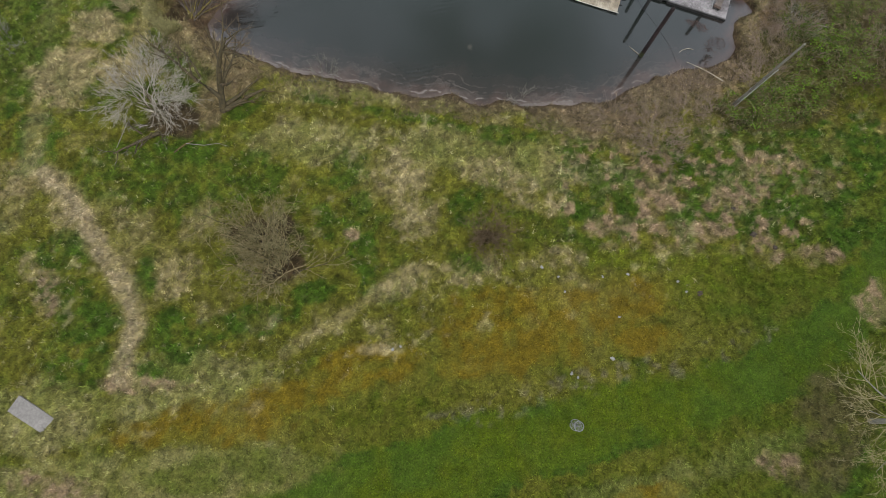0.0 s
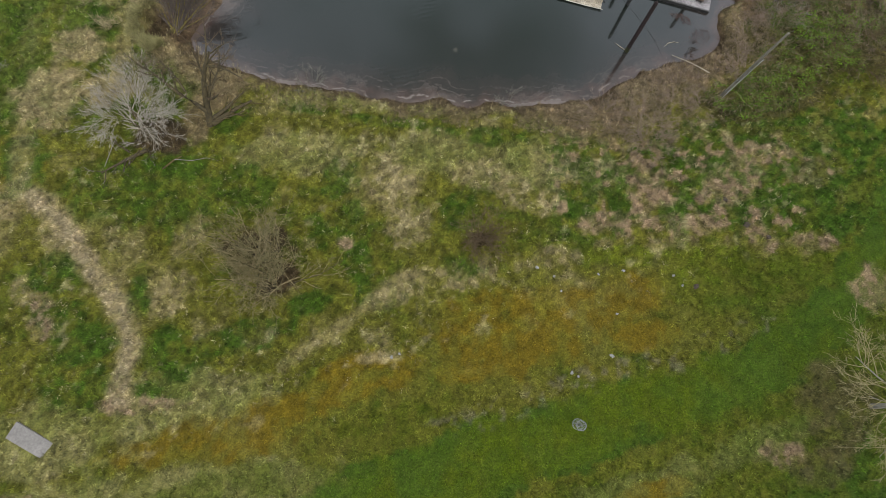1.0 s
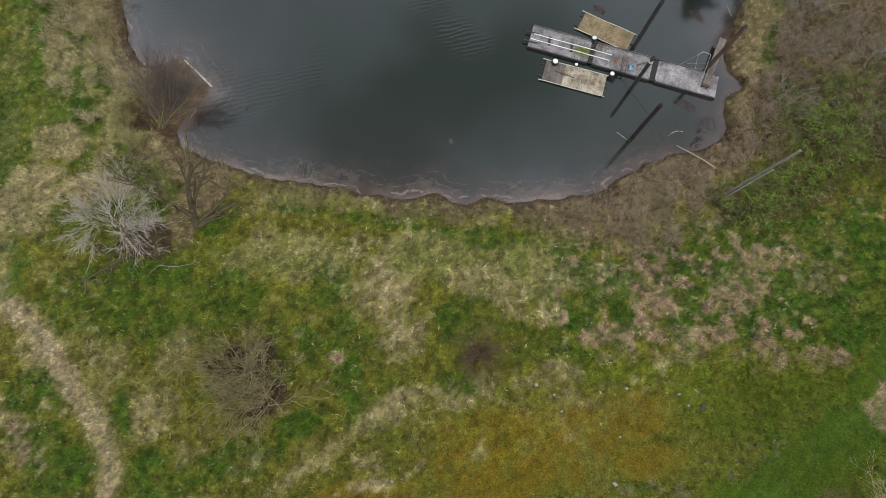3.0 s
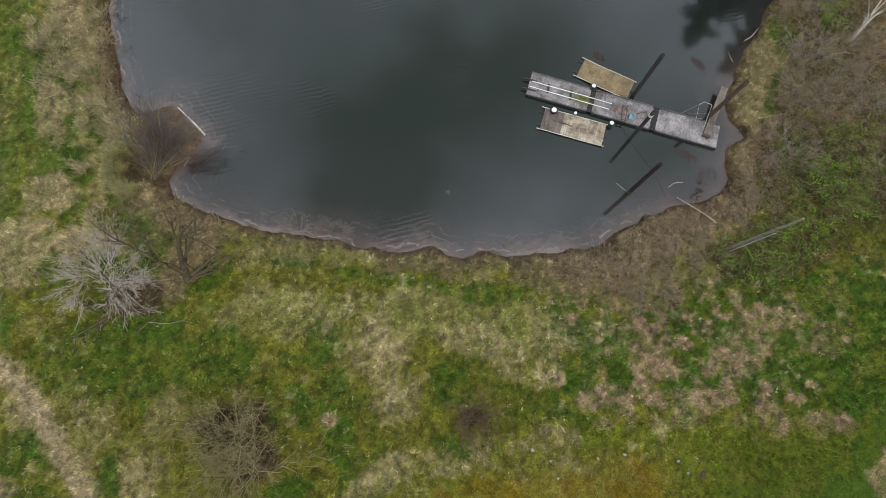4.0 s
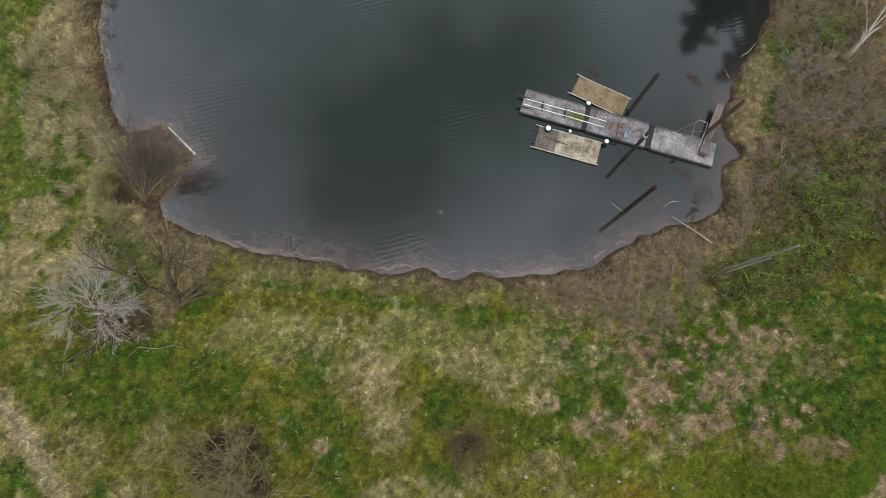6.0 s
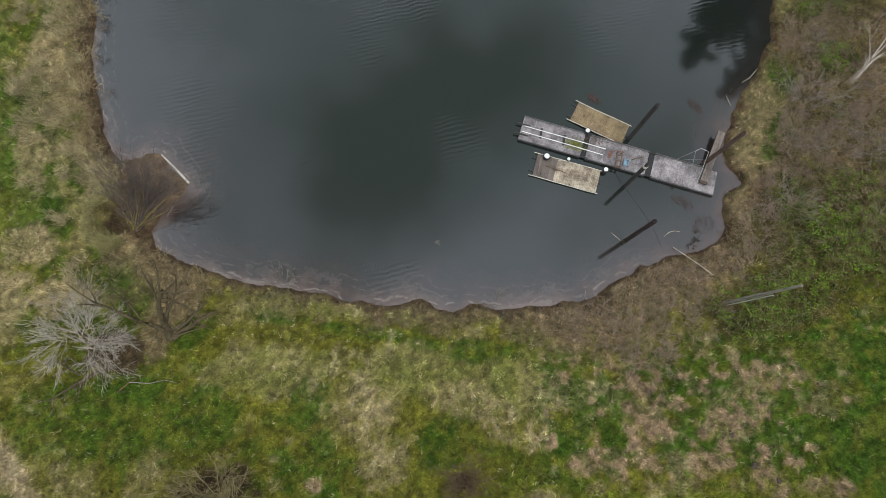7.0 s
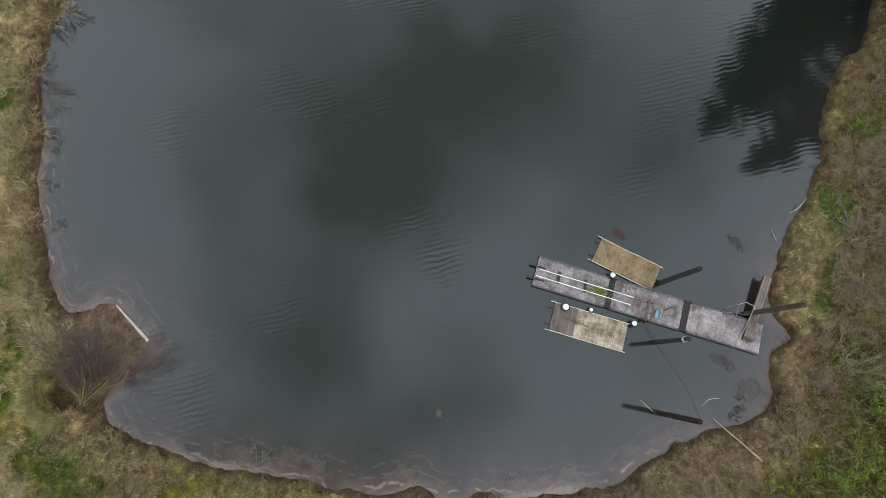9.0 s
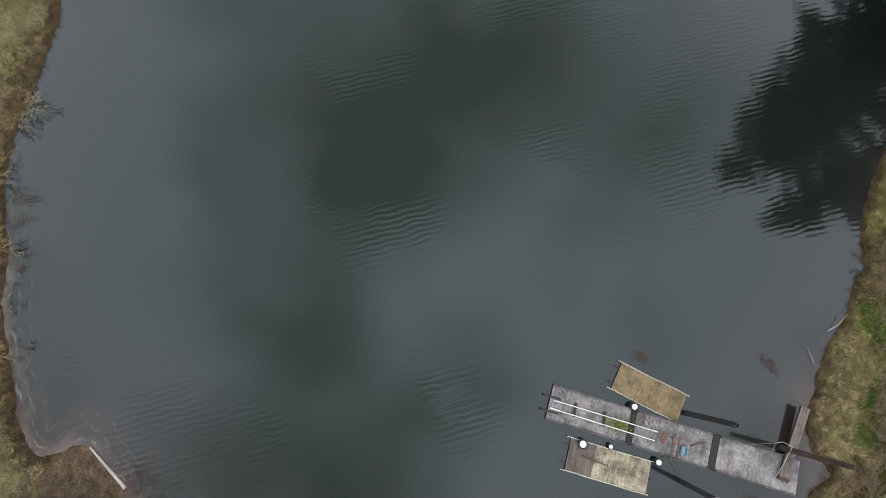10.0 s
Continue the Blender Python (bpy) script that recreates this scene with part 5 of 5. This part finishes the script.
bare_tree("pale_trunk_tree", (35.5, 37.2, zt), [((0.42, 0.62, 0.75), 2.2, 0.24), ((0.1, 0.5, 1.0), 5.2, 0.075, (0.8, 1.2, 1.4)), ((0.45, 0.45, 1.0), 4.4, 0.06, (0.85, 1.2, 1.4)), ((0.8, 0.2, 0.7), 3.4, 0.05, (0.8, 1.1, 1.3)), ((-0.5, 0.6, 0.8), 2.6, 0.04, (0.7, 1.0, 1.2))],
          {"kids": (4, 4, 2), "ratio": 0.4, "spread": 42, "lift": 0.1, "wander": 0.12, "thin": 0.009}, (SILVER_BARK, SILVER_BARK, GREY_TWIG), "bare tree with a short thick pale trunk in brambles", "tree", 37)


def brush(name, x, y, r, n, mats, label, seed, tall=0.9, group="", lean=(0, 0), thin=0.010):
    rn = random.Random(seed)
    st = []
    for k in range(n):
        a = rn.uniform(0, math.tau)
        q = r * 0.45 * math.sqrt(rn.random())
        b = a + rn.uniform(-0.8, 0.8)
        st.append(((math.cos(b) + lean[0], math.sin(b) + lean[1], rn.uniform(0.35, 1.2) * tall), r * rn.uniform(0.5, 0.9), 0.016, (q * math.cos(a), q * math.sin(a), -0.05)))
    return bare_tree(name, (x, y, max(height(x, y), 0.02)), st, {"kids": (5, 3), "ratio": 0.5, "spread": 40, "lift": 0.02, "wander": 0.2 if thin > 0.006 else 0.12, "thin": thin}, mats, label, "brush", seed, group, False)


BROWNS = (BROWN_BARK, BROWN_BARK, RUSSET_BARK)
PALE = (POLE_TIMBER, POLE_TIMBER, POLE_TIMBER)
brush("waterside_shrub", -8.4, 21.5, 1.35, 20, PALE, "pale thin shrub at the water's edge", 41, 0.9, lean=(0, 0.5), thin=0.005)
brush("waterside_shrub", 6.9, 20.0, 1.3, 10, PALE, "pale thin shrub at the water's edge", 42, 0.9, lean=(0, 0.7), thin=0.005)
GREY_SHRUB = (BROWN_BARK, GREY_TWIG, GREY_TWIG)
grey = brush("grey_brush", 31.8, 35.9, 2.2, 22, GREY_SHRUB, "grey bare brush among brambles", 43, 0.6, "grey bare brush", lean=(0.15, 0.9), thin=0.008)
for k, (x, y) in enumerate(((33.9, 33.4), (30.9, 31.8), (35.4, 31.0), (33.2, 40.6), (36.8, 37.6), (29.0, 27.0))):
    copy_thing(grey, pose(x, y, height(x, y), 0, 0, -40 + 37 * k) @ Matrix.Scale(0.6 + 0.1 * (k % 3), 4))
brush("grey_bush", -32.2, 22.6, 1.6, 14, (BROWN_BARK, GREY_TWIG, POLE_TIMBER), "grey-green bare bush at the meadow edge", 47, 0.8)
brush("brown_bush", 33.4, 23.0, 3.4, 26, (BROWN_BARK, BROWN_BARK, BROWN_BARK), "wide bare brown bush at the thicket's edge", 44, 0.8)
first = brush("dead_brush", 16.6, 17.6, 1.9, 48, BROWNS, "low tangle of dead russet brush on the bank", 45, 0.32, "dead brush on the bank", thin=0.0065)
for k, (x, y) in enumerate(((19.0, 19.0), (13.6, 18.6), (19.8, 20.8), (16.9, 15.9), (25.2, 22.3), (28.2, 25.6), (27.9, 27.4), (21.4, 18.9), (29.9, 30.6), (31.6, 35.4), (30.6, 33.2), (32.6, 41.4), (34.6, 45.6), (36.8, 48.4), (34.6, 43.2), (33.0, 40.6), (26.2, 25.2), (32.6, 31.4), (34.4, 32.8), (36.4, 33.4), (34.0, 36.0), (36.0, 35.8), (31.6, 39.4), (30.6, 31.0), (28.6, 28.4), (36.6, 40.4), (35.4, 25.0))):
    copy_thing(first, pose(x, y, height(x, y), 0, 0, 57 * k) @ Matrix.Scale(0.75 + 0.05 * (k % 7), 4))
brush("overhanging_twigs", -24.6, 46.6, 1.3, 14, (DARK_BARK, DARK_BARK, BROWN_BARK), "thin dark bare shrub overhanging the west shore", 48, 0.6, lean=(0.8, 0), thin=0.006)
brush("overhanging_twigs", -24.4, 42.4, 1.1, 10, (DARK_BARK, DARK_BARK, BROWN_BARK), "thin dark bare shrub overhanging the west shore", 49, 0.6, lean=(0.8, 0), thin=0.006)
first = brush("bank_tangle", -24.9, 37.2, 1.5, 30, (BROWN_BARK, TAN_BARK, TAN_BARK), "low tan tangle of dead stems on the bank", 46, 0.5, "dead stems on the west bank")
for k, (x, y) in enumerate(((-24.9, 40.0), (-24.2, 34.3), (-23.4, 32.2), (-25.4, 44.0), (-26.2, 48.6), (-25.2, 53.5), (-17.0, 23.0), (-14.4, 21.6))):
    copy_thing(first, pose(x, y, height(x, y), 0, 0, 71 * k) @ Matrix.Scale(0.7 + 0.06 * (k % 6), 4))


# ---- two evergreens on the east bank, mirrored in the pond ----
def conifer(x, y, tall, spread, seed, label):
    rn = random.Random(seed)
    t = thing("conifer", pose(x, y, height(x, y)), label, "tree", "evergreens on the east bank")
    linked("trunk", tubes("trunk", [([Vector((0, 0, tall * k / 8 - 0.3)) for k in range(9)], [0.42 * (1 - k / 8.4) for k in range(9)])], 9), DARK_BARK, t)
    limbs_, verts, faces, cols_ = [], [], [], []
    for k in range(150):
        f = rn.uniform(0.10, 0.985)
        reach = spread * (1 - f) ** 0.62 * rn.uniform(0.5, 1.12) + 0.3
        a = rn.uniform(0, math.tau)
        w = Vector((math.cos(a), math.sin(a), rn.uniform(-0.45, 0.0)))
        p = Vector((0, 0, tall * f))
        limbs_.append(([p, p + w * reach * 0.5 + Vector((0, 0, 0.1)), p + w * reach], [0.06 * (1 - f) + 0.02, 0.03, 0.008]))
        for j in range(int(240 * reach / spread) + 40):
            far = rn.uniform(0.12, 1.05)
            q = p + w * reach * far + Vector((rn.gauss(0, 0.10 + 0.14 * far), rn.gauss(0, 0.10 + 0.14 * far), rn.gauss(-0.16, 0.16)))
            u = (w * 0.6 + Vector((rn.gauss(0, 0.7), rn.gauss(0, 0.7), rn.gauss(-0.45, 0.3)))).normalized() * rn.uniform(0.22, 0.5)
            v = u.cross(Vector((rn.gauss(0, 0.3), rn.gauss(0, 0.3), 1))).normalized() * rn.uniform(0.05, 0.11)
            b = len(verts)
            verts += [tuple(q - v), tuple(q + u), tuple(q + v), tuple(q - u * 0.3)]
            faces.append((b, b + 1, b + 2, b + 3))
            cols_ += [(0.050, 0.082, 0.030)] * 4
    linked("limbs", tubes("limbs", limbs_, 4), DARK_BARK, t)
    data = mesh_of("crown", verts, faces)
    put_cover(data, np.array(cols_))
    linked("crown", data, NEEDLES, t)


conifer(39.2, 57.4, 28.0, 7.6, 51, "tall dark evergreen standing beside the pond")
conifer(42.0, 63.5, 27.0, 7.8, 53, "broad dark evergreen standing beside the pond")
conifer(47.0, 66.0, 30.0, 6.8, 54, "tall dark evergreen standing behind the east bank")
conifer(41.6, 50.8, 24.0, 5.2, 52, "dark evergreen standing on the east bank")
bare_tree("mossy_bare_tree", (45.0, 56.4, height(45.0, 56.4)),
          [((0.0, -0.05, 1), 17.0, 0.34), ((-0.6, -0.3, 0.8), 9.0, 0.16, (0, 0, 6.0)), ((0.3, -0.7, 0.8), 8.0, 0.15, (0, 0, 7.5)), ((-0.5, 0.5, 0.9), 8.0, 0.14, (0, 0, 9.0)), ((-0.7, -0.6, 0.5), 7.0, 0.12, (0, 0, 10.0))],
          {"kids": (8, 7, 5), "ratio": 0.42, "spread": 44, "lift": 0.05, "wander": 0.15, "thin": 0.012}, (DARK_BARK, DARK_BARK, BROWN_BARK), "tall bare mossy tree between evergreens", "tree", 55)


# ---- grass, dead grass, brambles ----
def scatter(n, x0, x1, y0, y1, seed):
    r = np.random.RandomState(seed)
    x, y = r.uniform(x0, x1, n), r.uniform(y0, y1, n)
    d = from_shore(x, y)
    return x, y, d, r


def blades(name, x, y, z, colour, per, tall, lean, wide, r, label, base=0.07):
    """Tufts of narrow leaning blades in one mesh."""
    n = len(x)
    rep = lambda v: np.repeat(v, per)
    a, off = r.uniform(0, math.tau, n * per), r.uniform(0, math.tau, n * per)
    h = rep(tall) * r.uniform(0.55, 1.15, n * per)
    bx_, by_ = rep(x) + base * np.cos(off), rep(y) + base * np.sin(off)
    ux, uy = np.cos(a), np.sin(a)
    reach = h * r.uniform(0.3, 1.0, n * per) * lean
    w = wide * r.uniform(0.7, 1.3, n * per)
    zz = rep(z) - 0.02
    v = np.empty((n * per, 3, 3))
    v[:, 0] = np.column_stack([bx_ - uy * w, by_ + ux * w, zz])
    v[:, 1] = np.column_stack([bx_ + uy * w, by_ - ux * w, zz])
    v[:, 2] = np.column_stack([bx_ + ux * reach, by_ + uy * reach, zz + h * 0.8])
    data = bpy.data.meshes.new(name)
    count = n * per
    data.vertices.add(count * 3)
    data.vertices.foreach_set("co", v.ravel().astype(np.float32))
    data.loops.add(count * 3)
    data.loops.foreach_set("vertex_index", np.arange(count * 3, dtype=np.int32))
    data.polygons.add(count)
    data.polygons.foreach_set("loop_start", np.arange(0, count * 3, 3, dtype=np.int32))
    data.update(calc_edges=True)
    put_cover(data, np.repeat(colour, per * 3, axis=0))
    return tagged(linked(name, data, GRASS), label, "grass", kind="stuff")


x, y, d, r = scatter(166000, -34, 40, -11, 66, 201)
ok = (d > 0.25) & (drift_mat(x, y) < 0.4) & (np.hypot((x + 24.22) / 1.6, (y + 3.61) / 1.1) > 1)
x, y, d = x[ok], y[ok], d[ok]
col = cover(x, y, d)
col = (col + (np.array(TONES["bleached"]) - col) * (r.rand(len(x)) < 0.04 * step(-2.0, 3.0, y - 0.32 * x))[:, None] * 0.45) * r.uniform(0.55, 1.55, len(x))[:, None]
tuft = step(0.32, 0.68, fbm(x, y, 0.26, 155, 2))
# low blades between tufts are shaded by colour, tall ones lightened
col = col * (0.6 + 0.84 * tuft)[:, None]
short = np.clip(patch(x, y, MOWN, 100, 0.5) + patch(x, y, MOSSY, 90, 0.9, 2.5), 0, 1)
tall = (0.08 + 0.12 * fbm(x, y, 2.2, 150, 3) + 0.10 * tuft) * (1 - 0.6 * short)
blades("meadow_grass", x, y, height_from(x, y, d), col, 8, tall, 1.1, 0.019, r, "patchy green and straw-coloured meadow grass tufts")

x, y, d, r = scatter(70000, -34, 40, 12, 62, 202)
west = step(-14.0, -20.0, x)
ok = (d > 0.12) & (drift_mat(x, y) < 0.4) & (d < 2.0 + 3.2 * west * fbm(x, y, 3, 160, 2) + 2.2 * step(6, 16, x) + 3.5 * step(23, 26, x) * step(26, 30, y)) & (fbm(x, y, 1.6, 165, 3) > 0.42) & (patch(x, y, LITTER_SHADE, 137) < 0.35)
x, y, d = x[ok], y[ok], d[ok]
k = fbm(x, y, 1.1, 170, 3)[:, None]
back = step(0.6, 2.2, d)[:, None] * k * 1.4
col = (np.array(TONES["bank"]) * 0.8 * (1 - back) + np.array(TONES["dry"]) * back) * r.uniform(0.5, 1.3, len(x))[:, None]
greener = 0.5 * (step(23.0, 26.0, x) * step(24.0, 27.0, y))[:, None]
col = col * (1 - greener) + np.array(TONES["pale_green"]) * greener * r.uniform(0.5, 1.3, len(x))[:, None]
blades("dead_grass", x, y, height_from(x, y, d), col, 10, 0.13 + 0.16 * k[:, 0], 1.7, 0.015, r, "matted dead tan and brown grass along the banks", 0.1)

x, y, d, r = scatter(2500, -33, -17, 21, 64, 205)
ok = (d > 0.5) & (drift_mat(x, y) < 0.2) & (d < 6.0) & (fbm(x, y, 2.4, 220, 3) > 0.53) & ((y > 27) | (x < -22))
x, y, d = x[ok], y[ok], d[ok]
col = np.array(TONES["bleached"]) * r.uniform(0.4, 1.1, len(x))[:, None] * (1.0, 0.97, 0.9)
blades("dead_tussocks", x, y, height_from(x, y, d), col, 60, r.uniform(0.35, 0.75, len(x)), 1.5, 0.014, r, "bleached tan grass tussocks on the west bank", 0.28)

r = np.random.RandomState(209)
a = r.uniform(1.7, 5.2, 80)
x, y = -20.4 + 1.6 * np.cos(a) + r.normal(0, 0.2, 80), 26.7 + 2.05 * np.sin(a) + r.normal(0, 0.2, 80)
d = from_shore(x, y)
ok = (d > 0.15) & (drift_mat(x, y) < 0.5)
x, y, d = x[ok], y[ok], d[ok]
col = np.array((0.36, 0.33, 0.15)) * r.uniform(0.5, 1.15, len(x))[:, None]
blades("sedge_hummocks", x, y, height_from(x, y, d), col, 90, r.uniform(0.3, 0.55, len(x)), 1.2, 0.014, r, "pale sedge hummocks round the bank willow's foot", 0.2)

x, y, d, r = scatter(24000, -32, 38, -2, 64, 206)
dryness = patch(x, y, DRY, 110) + 0.8 * patch(x, y, RUSSET, 130) + 0.5 * step(0.52, 0.66, fbm(x, y, 1.4, 70, 4)) * step(-2.0, 3.0, y - 0.32 * x) + 0.6 * step(25, 27, x) * step(6.0, 3.0, d)
ok = (d > 0.8) & (r.rand(len(x)) < 0.75 * dryness)
x, y, d = x[ok], y[ok], d[ok]
pale = np.where(r.rand(len(x))[:, None] < 0.5, np.array(TONES["bleached"]), np.array(TONES["dry"]))
blades("straw_tussocks", x, y, height_from(x, y, d), pale * r.uniform(0.5, 1.15, len(x))[:, None], 14, r.uniform(0.07, 0.16, len(x)), 1.5, 0.014, r, "small straw-coloured tussocks in the dry patches", 0.14)

x, y, d, r = scatter(20000, -32, 36, -9, 40, 203)
ok = (d > 1.0) & (fbm(x, y, 3.0, 180, 3) > 0.54) & (y - 0.34 * x > 3.0)
x, y, d = x[ok], y[ok], d[ok]
weed_spots = (x, y, d)


def leaves(name, x, y, z, colour, size, r, mat, label, category):
    n = len(x)
    u = r.normal(size=(n, 3)) * (1, 1, 0.45)
    u /= np.linalg.norm(u, axis=1)[:, None]
    w = np.cross(u, r.normal(size=(n, 3)) * 0.45 + (0, 0, 1))
    w /= np.linalg.norm(w, axis=1)[:, None]
    c = np.column_stack([x, y, z])
    s = (size * r.uniform(0.6, 1.4, n))[:, None]
    v = np.empty((n, 4, 3))
    v[:, 0], v[:, 1], v[:, 2], v[:, 3] = c - u * s, c + w * s * 0.45, c + u * s, c - w * s * 0.45
    data = bpy.data.meshes.new(name)
    data.from_pydata(v.reshape(-1, 3).tolist(), [], np.arange(n * 4).reshape(n, 4).tolist())
    put_cover(data, np.repeat(colour, 4, axis=0))
    return tagged(linked(name, data, mat), label, category, kind="stuff")


x, y, d = (np.repeat(v, 6) for v in weed_spots)
x, y = x + r.normal(0, 0.07, len(x)), y + r.normal(0, 0.07, len(y))
col = np.tile((0.25, 0.27, 0.10), (len(x), 1)) * r.uniform(0.4, 1.25, len(x))[:, None]
leaves("pale_weeds", x, y, height_from(x, y, d) + r.uniform(0.06, 0.2, len(x)), col, np.full(len(x), 0.028), r, LEAF, "pale yellow-green weeds dotted through the grass", "weeds")

x, y, d, r = scatter(240000, 18, 42, 14, 55, 204)
t_ = np.maximum(thick(x, y), 0.5 * patch(x, y, BRUSHLAND, 145) * step(23.0, 26.0, x))
ok = (t_ > r.uniform(0.2, 1.25, len(x))) & (d > 1.0) & (fbm(x, y, 0.7, 270, 3) > 0.36) & (np.hypot(x - 22.76, y - 19.7) > 0.7)
x, y, d, t_ = x[ok], y[ok], d[ok], t_[ok]
hump = (0.15 + 1.1 * fbm(x, y, 2.4, 190, 3)) * np.clip(t_ * 1.3, 0, 1)
z = height_from(x, y, d) + hump * r.uniform(0.25, 1.0, len(x)) ** 0.5
g = step(0.38, 0.62, fbm(x, y, 3.2, 195, 3) + 0.24 * patch(x, y, [(30.3, 25.6, 2.4, 2.6, 0), (25.8, 19.8, 4.0, 1.6, 16), (23.4, 18.2, 2.0, 1.0, 0), (34.5, 39.2, 1.7, 1.7, 0)], 250) - 0.01)[:, None]
g = g * step(0.45, 0.7, t_)[:, None] + 0.25 * step(0.62, 0.5, t_)[:, None] * (r.rand(len(x)) < 0.5)[:, None]
# leaf colour darkened in patches, as shaded gaps in the brambles
col = (np.array((0.120, 0.215, 0.012)) * g + np.array((0.170, 0.142, 0.036)) * (1 - g)) * (r.uniform(0.4, 1.5, len(x)) * (0.36 + 0.95 * step(0.25, 0.75, fbm(x, y, 0.6, 275, 3))))[:, None]
leaves("bramble_thicket", x, y, z, col, np.full(len(x), 0.058), r, LEAF, "sprawling green and brown bramble thicket", "brambles")



def filaments(name, x, y, z, n, longest, thick_, mat, label, category, seed, arch=0.2):
    """A low tangle of thin arching stems."""
    rn = random.Random(seed)
    lines = []
    for k in range(n):
        q = rn.randrange(len(x))
        p = Vector((x[q], y[q], z[q]))
        a, long = rn.uniform(0, math.tau), rn.uniform(0.3, 1.0) * longest
        w, bend = Vector((math.cos(a), math.sin(a), 0)), Vector((-math.sin(a), math.cos(a), 0)) * rn.uniform(-0.2, 0.2) * long
        rise = Vector((0, 0, arch * long))
        lines.append(([p, p + w * long * 0.35 + rise + bend * 0.6, p + w * long * 0.7 + rise * 1.1 + bend, p + w * long + rise * 0.3], [thick_, thick_ * 0.9, thick_ * 0.75, thick_ * 0.4]))
    return tagged(linked(name, tubes(name, lines, 3), mat), label, category, kind="stuff")


filaments("bramble_canes", x, y, z - 0.08, 2600, 1.0, 0.010, OLIVE_BARK, "arching olive bramble canes", "brambles", 77)
filaments("dead_canes", x, y, z - 0.02, 700, 1.0, 0.010, RUSSET_BARK, "dry russet canes among the brambles", "brambles", 78)

x, y, d, r = scatter(60000, 7, 42, 13, 62, 207)
se = step(8.0, 12.0, x) * step(26.0, 24.0, x) * (d < 0.6 + 4.0 * fbm(x, y, 3.0, 230, 3))
ee = step(24.0, 27.0, x) * step(25.0, 28.0, y) * (d > 3.3) * step(0.44, 0.54, fbm(x, y, 3.6, 235, 3))
ok = (d > 0.3) & (r.rand(len(x)) < np.maximum(se * step(0.4, 0.5, fbm(x, y, 1.5, 240, 3)), ee))
x, y, d = x[ok], y[ok], d[ok]
z = height_from(x, y, d) + r.uniform(0.0, 0.35, len(x)) * fbm(x, y, 2.0, 245, 2)
k = fbm(x, y, 1.3, 248, 3)[:, None]
# stem colour dimmed in patches to stand for shaded holes in the mat
col = (np.array(TONES["russet"]) * k + np.array(TONES["dry"]) * (1 - k)) * (r.uniform(0.4, 1.3, len(x)) * (0.5 + fbm(x, y, 0.6, 249, 2)) * (0.4 + 0.75 * step(0.36, 0.6, fbm(x, y, 1.8, 252, 3))))[:, None]
pick = r.rand(len(x)) < 0.8
blades("bank_litter", x[pick], y[pick], z[pick], col[pick], 9, r.uniform(0.1, 0.24, pick.sum()), 1.6, 0.016, r, "matted pinkish dead stems and straw on the bank", 0.12)
filaments("brush_stems", x, y, z, 2600, 0.5, 0.011, RUSSET_BARK, "matted russet stems over the east bank", "dead stems", 79, 0.22)
filaments("dark_brush_stems", x, y, z, 2200, 0.5, 0.011, BROWN_BARK, "matted dark brown stems over the east bank", "dead stems", 80, 0.12)

# moss and twigs caught on the dock
rnd = random.Random(81)
r = np.random.RandomState(8)
u, v = r.normal(0, 0.42, 900), r.normal(0, 0.24, 900)
c, s = math.cos(radians(DOCK_TURN)), math.sin(radians(DOCK_TURN))
col = np.tile((0.24, 0.26, 0.03), (900, 1)) * r.uniform(0.5, 1.3, 900)[:, None]
leaves("dock_weeds", 13.4 + u * c - v * s, 32.27 + u * s + v * c, 0.20 + r.uniform(0, 0.1, 900), col, np.full(900, 0.034), r, LEAF, "yellow-green weeds growing on the dock planks", "weeds")
twig = []
for k in range(70):
    a = rnd.uniform(0, math.tau)
    p = Vector((15.1 + rnd.gauss(0, 0.5), 32.45 + rnd.gauss(0, 0.22), 0.21 + rnd.uniform(0, 0.1)))
    w = Vector((math.cos(a), math.sin(a), 0)) * rnd.uniform(0.15, 0.5)
    twig.append(([p, p + w * 0.5 + Vector((0, 0, 0.03)), p + w], [0.01, 0.008, 0.004]))
tagged(linked("twig_litter", tubes("twig_litter", twig, 3), BROWN_BARK), "dry brown twigs littering the dock", "twigs", kind="stuff")
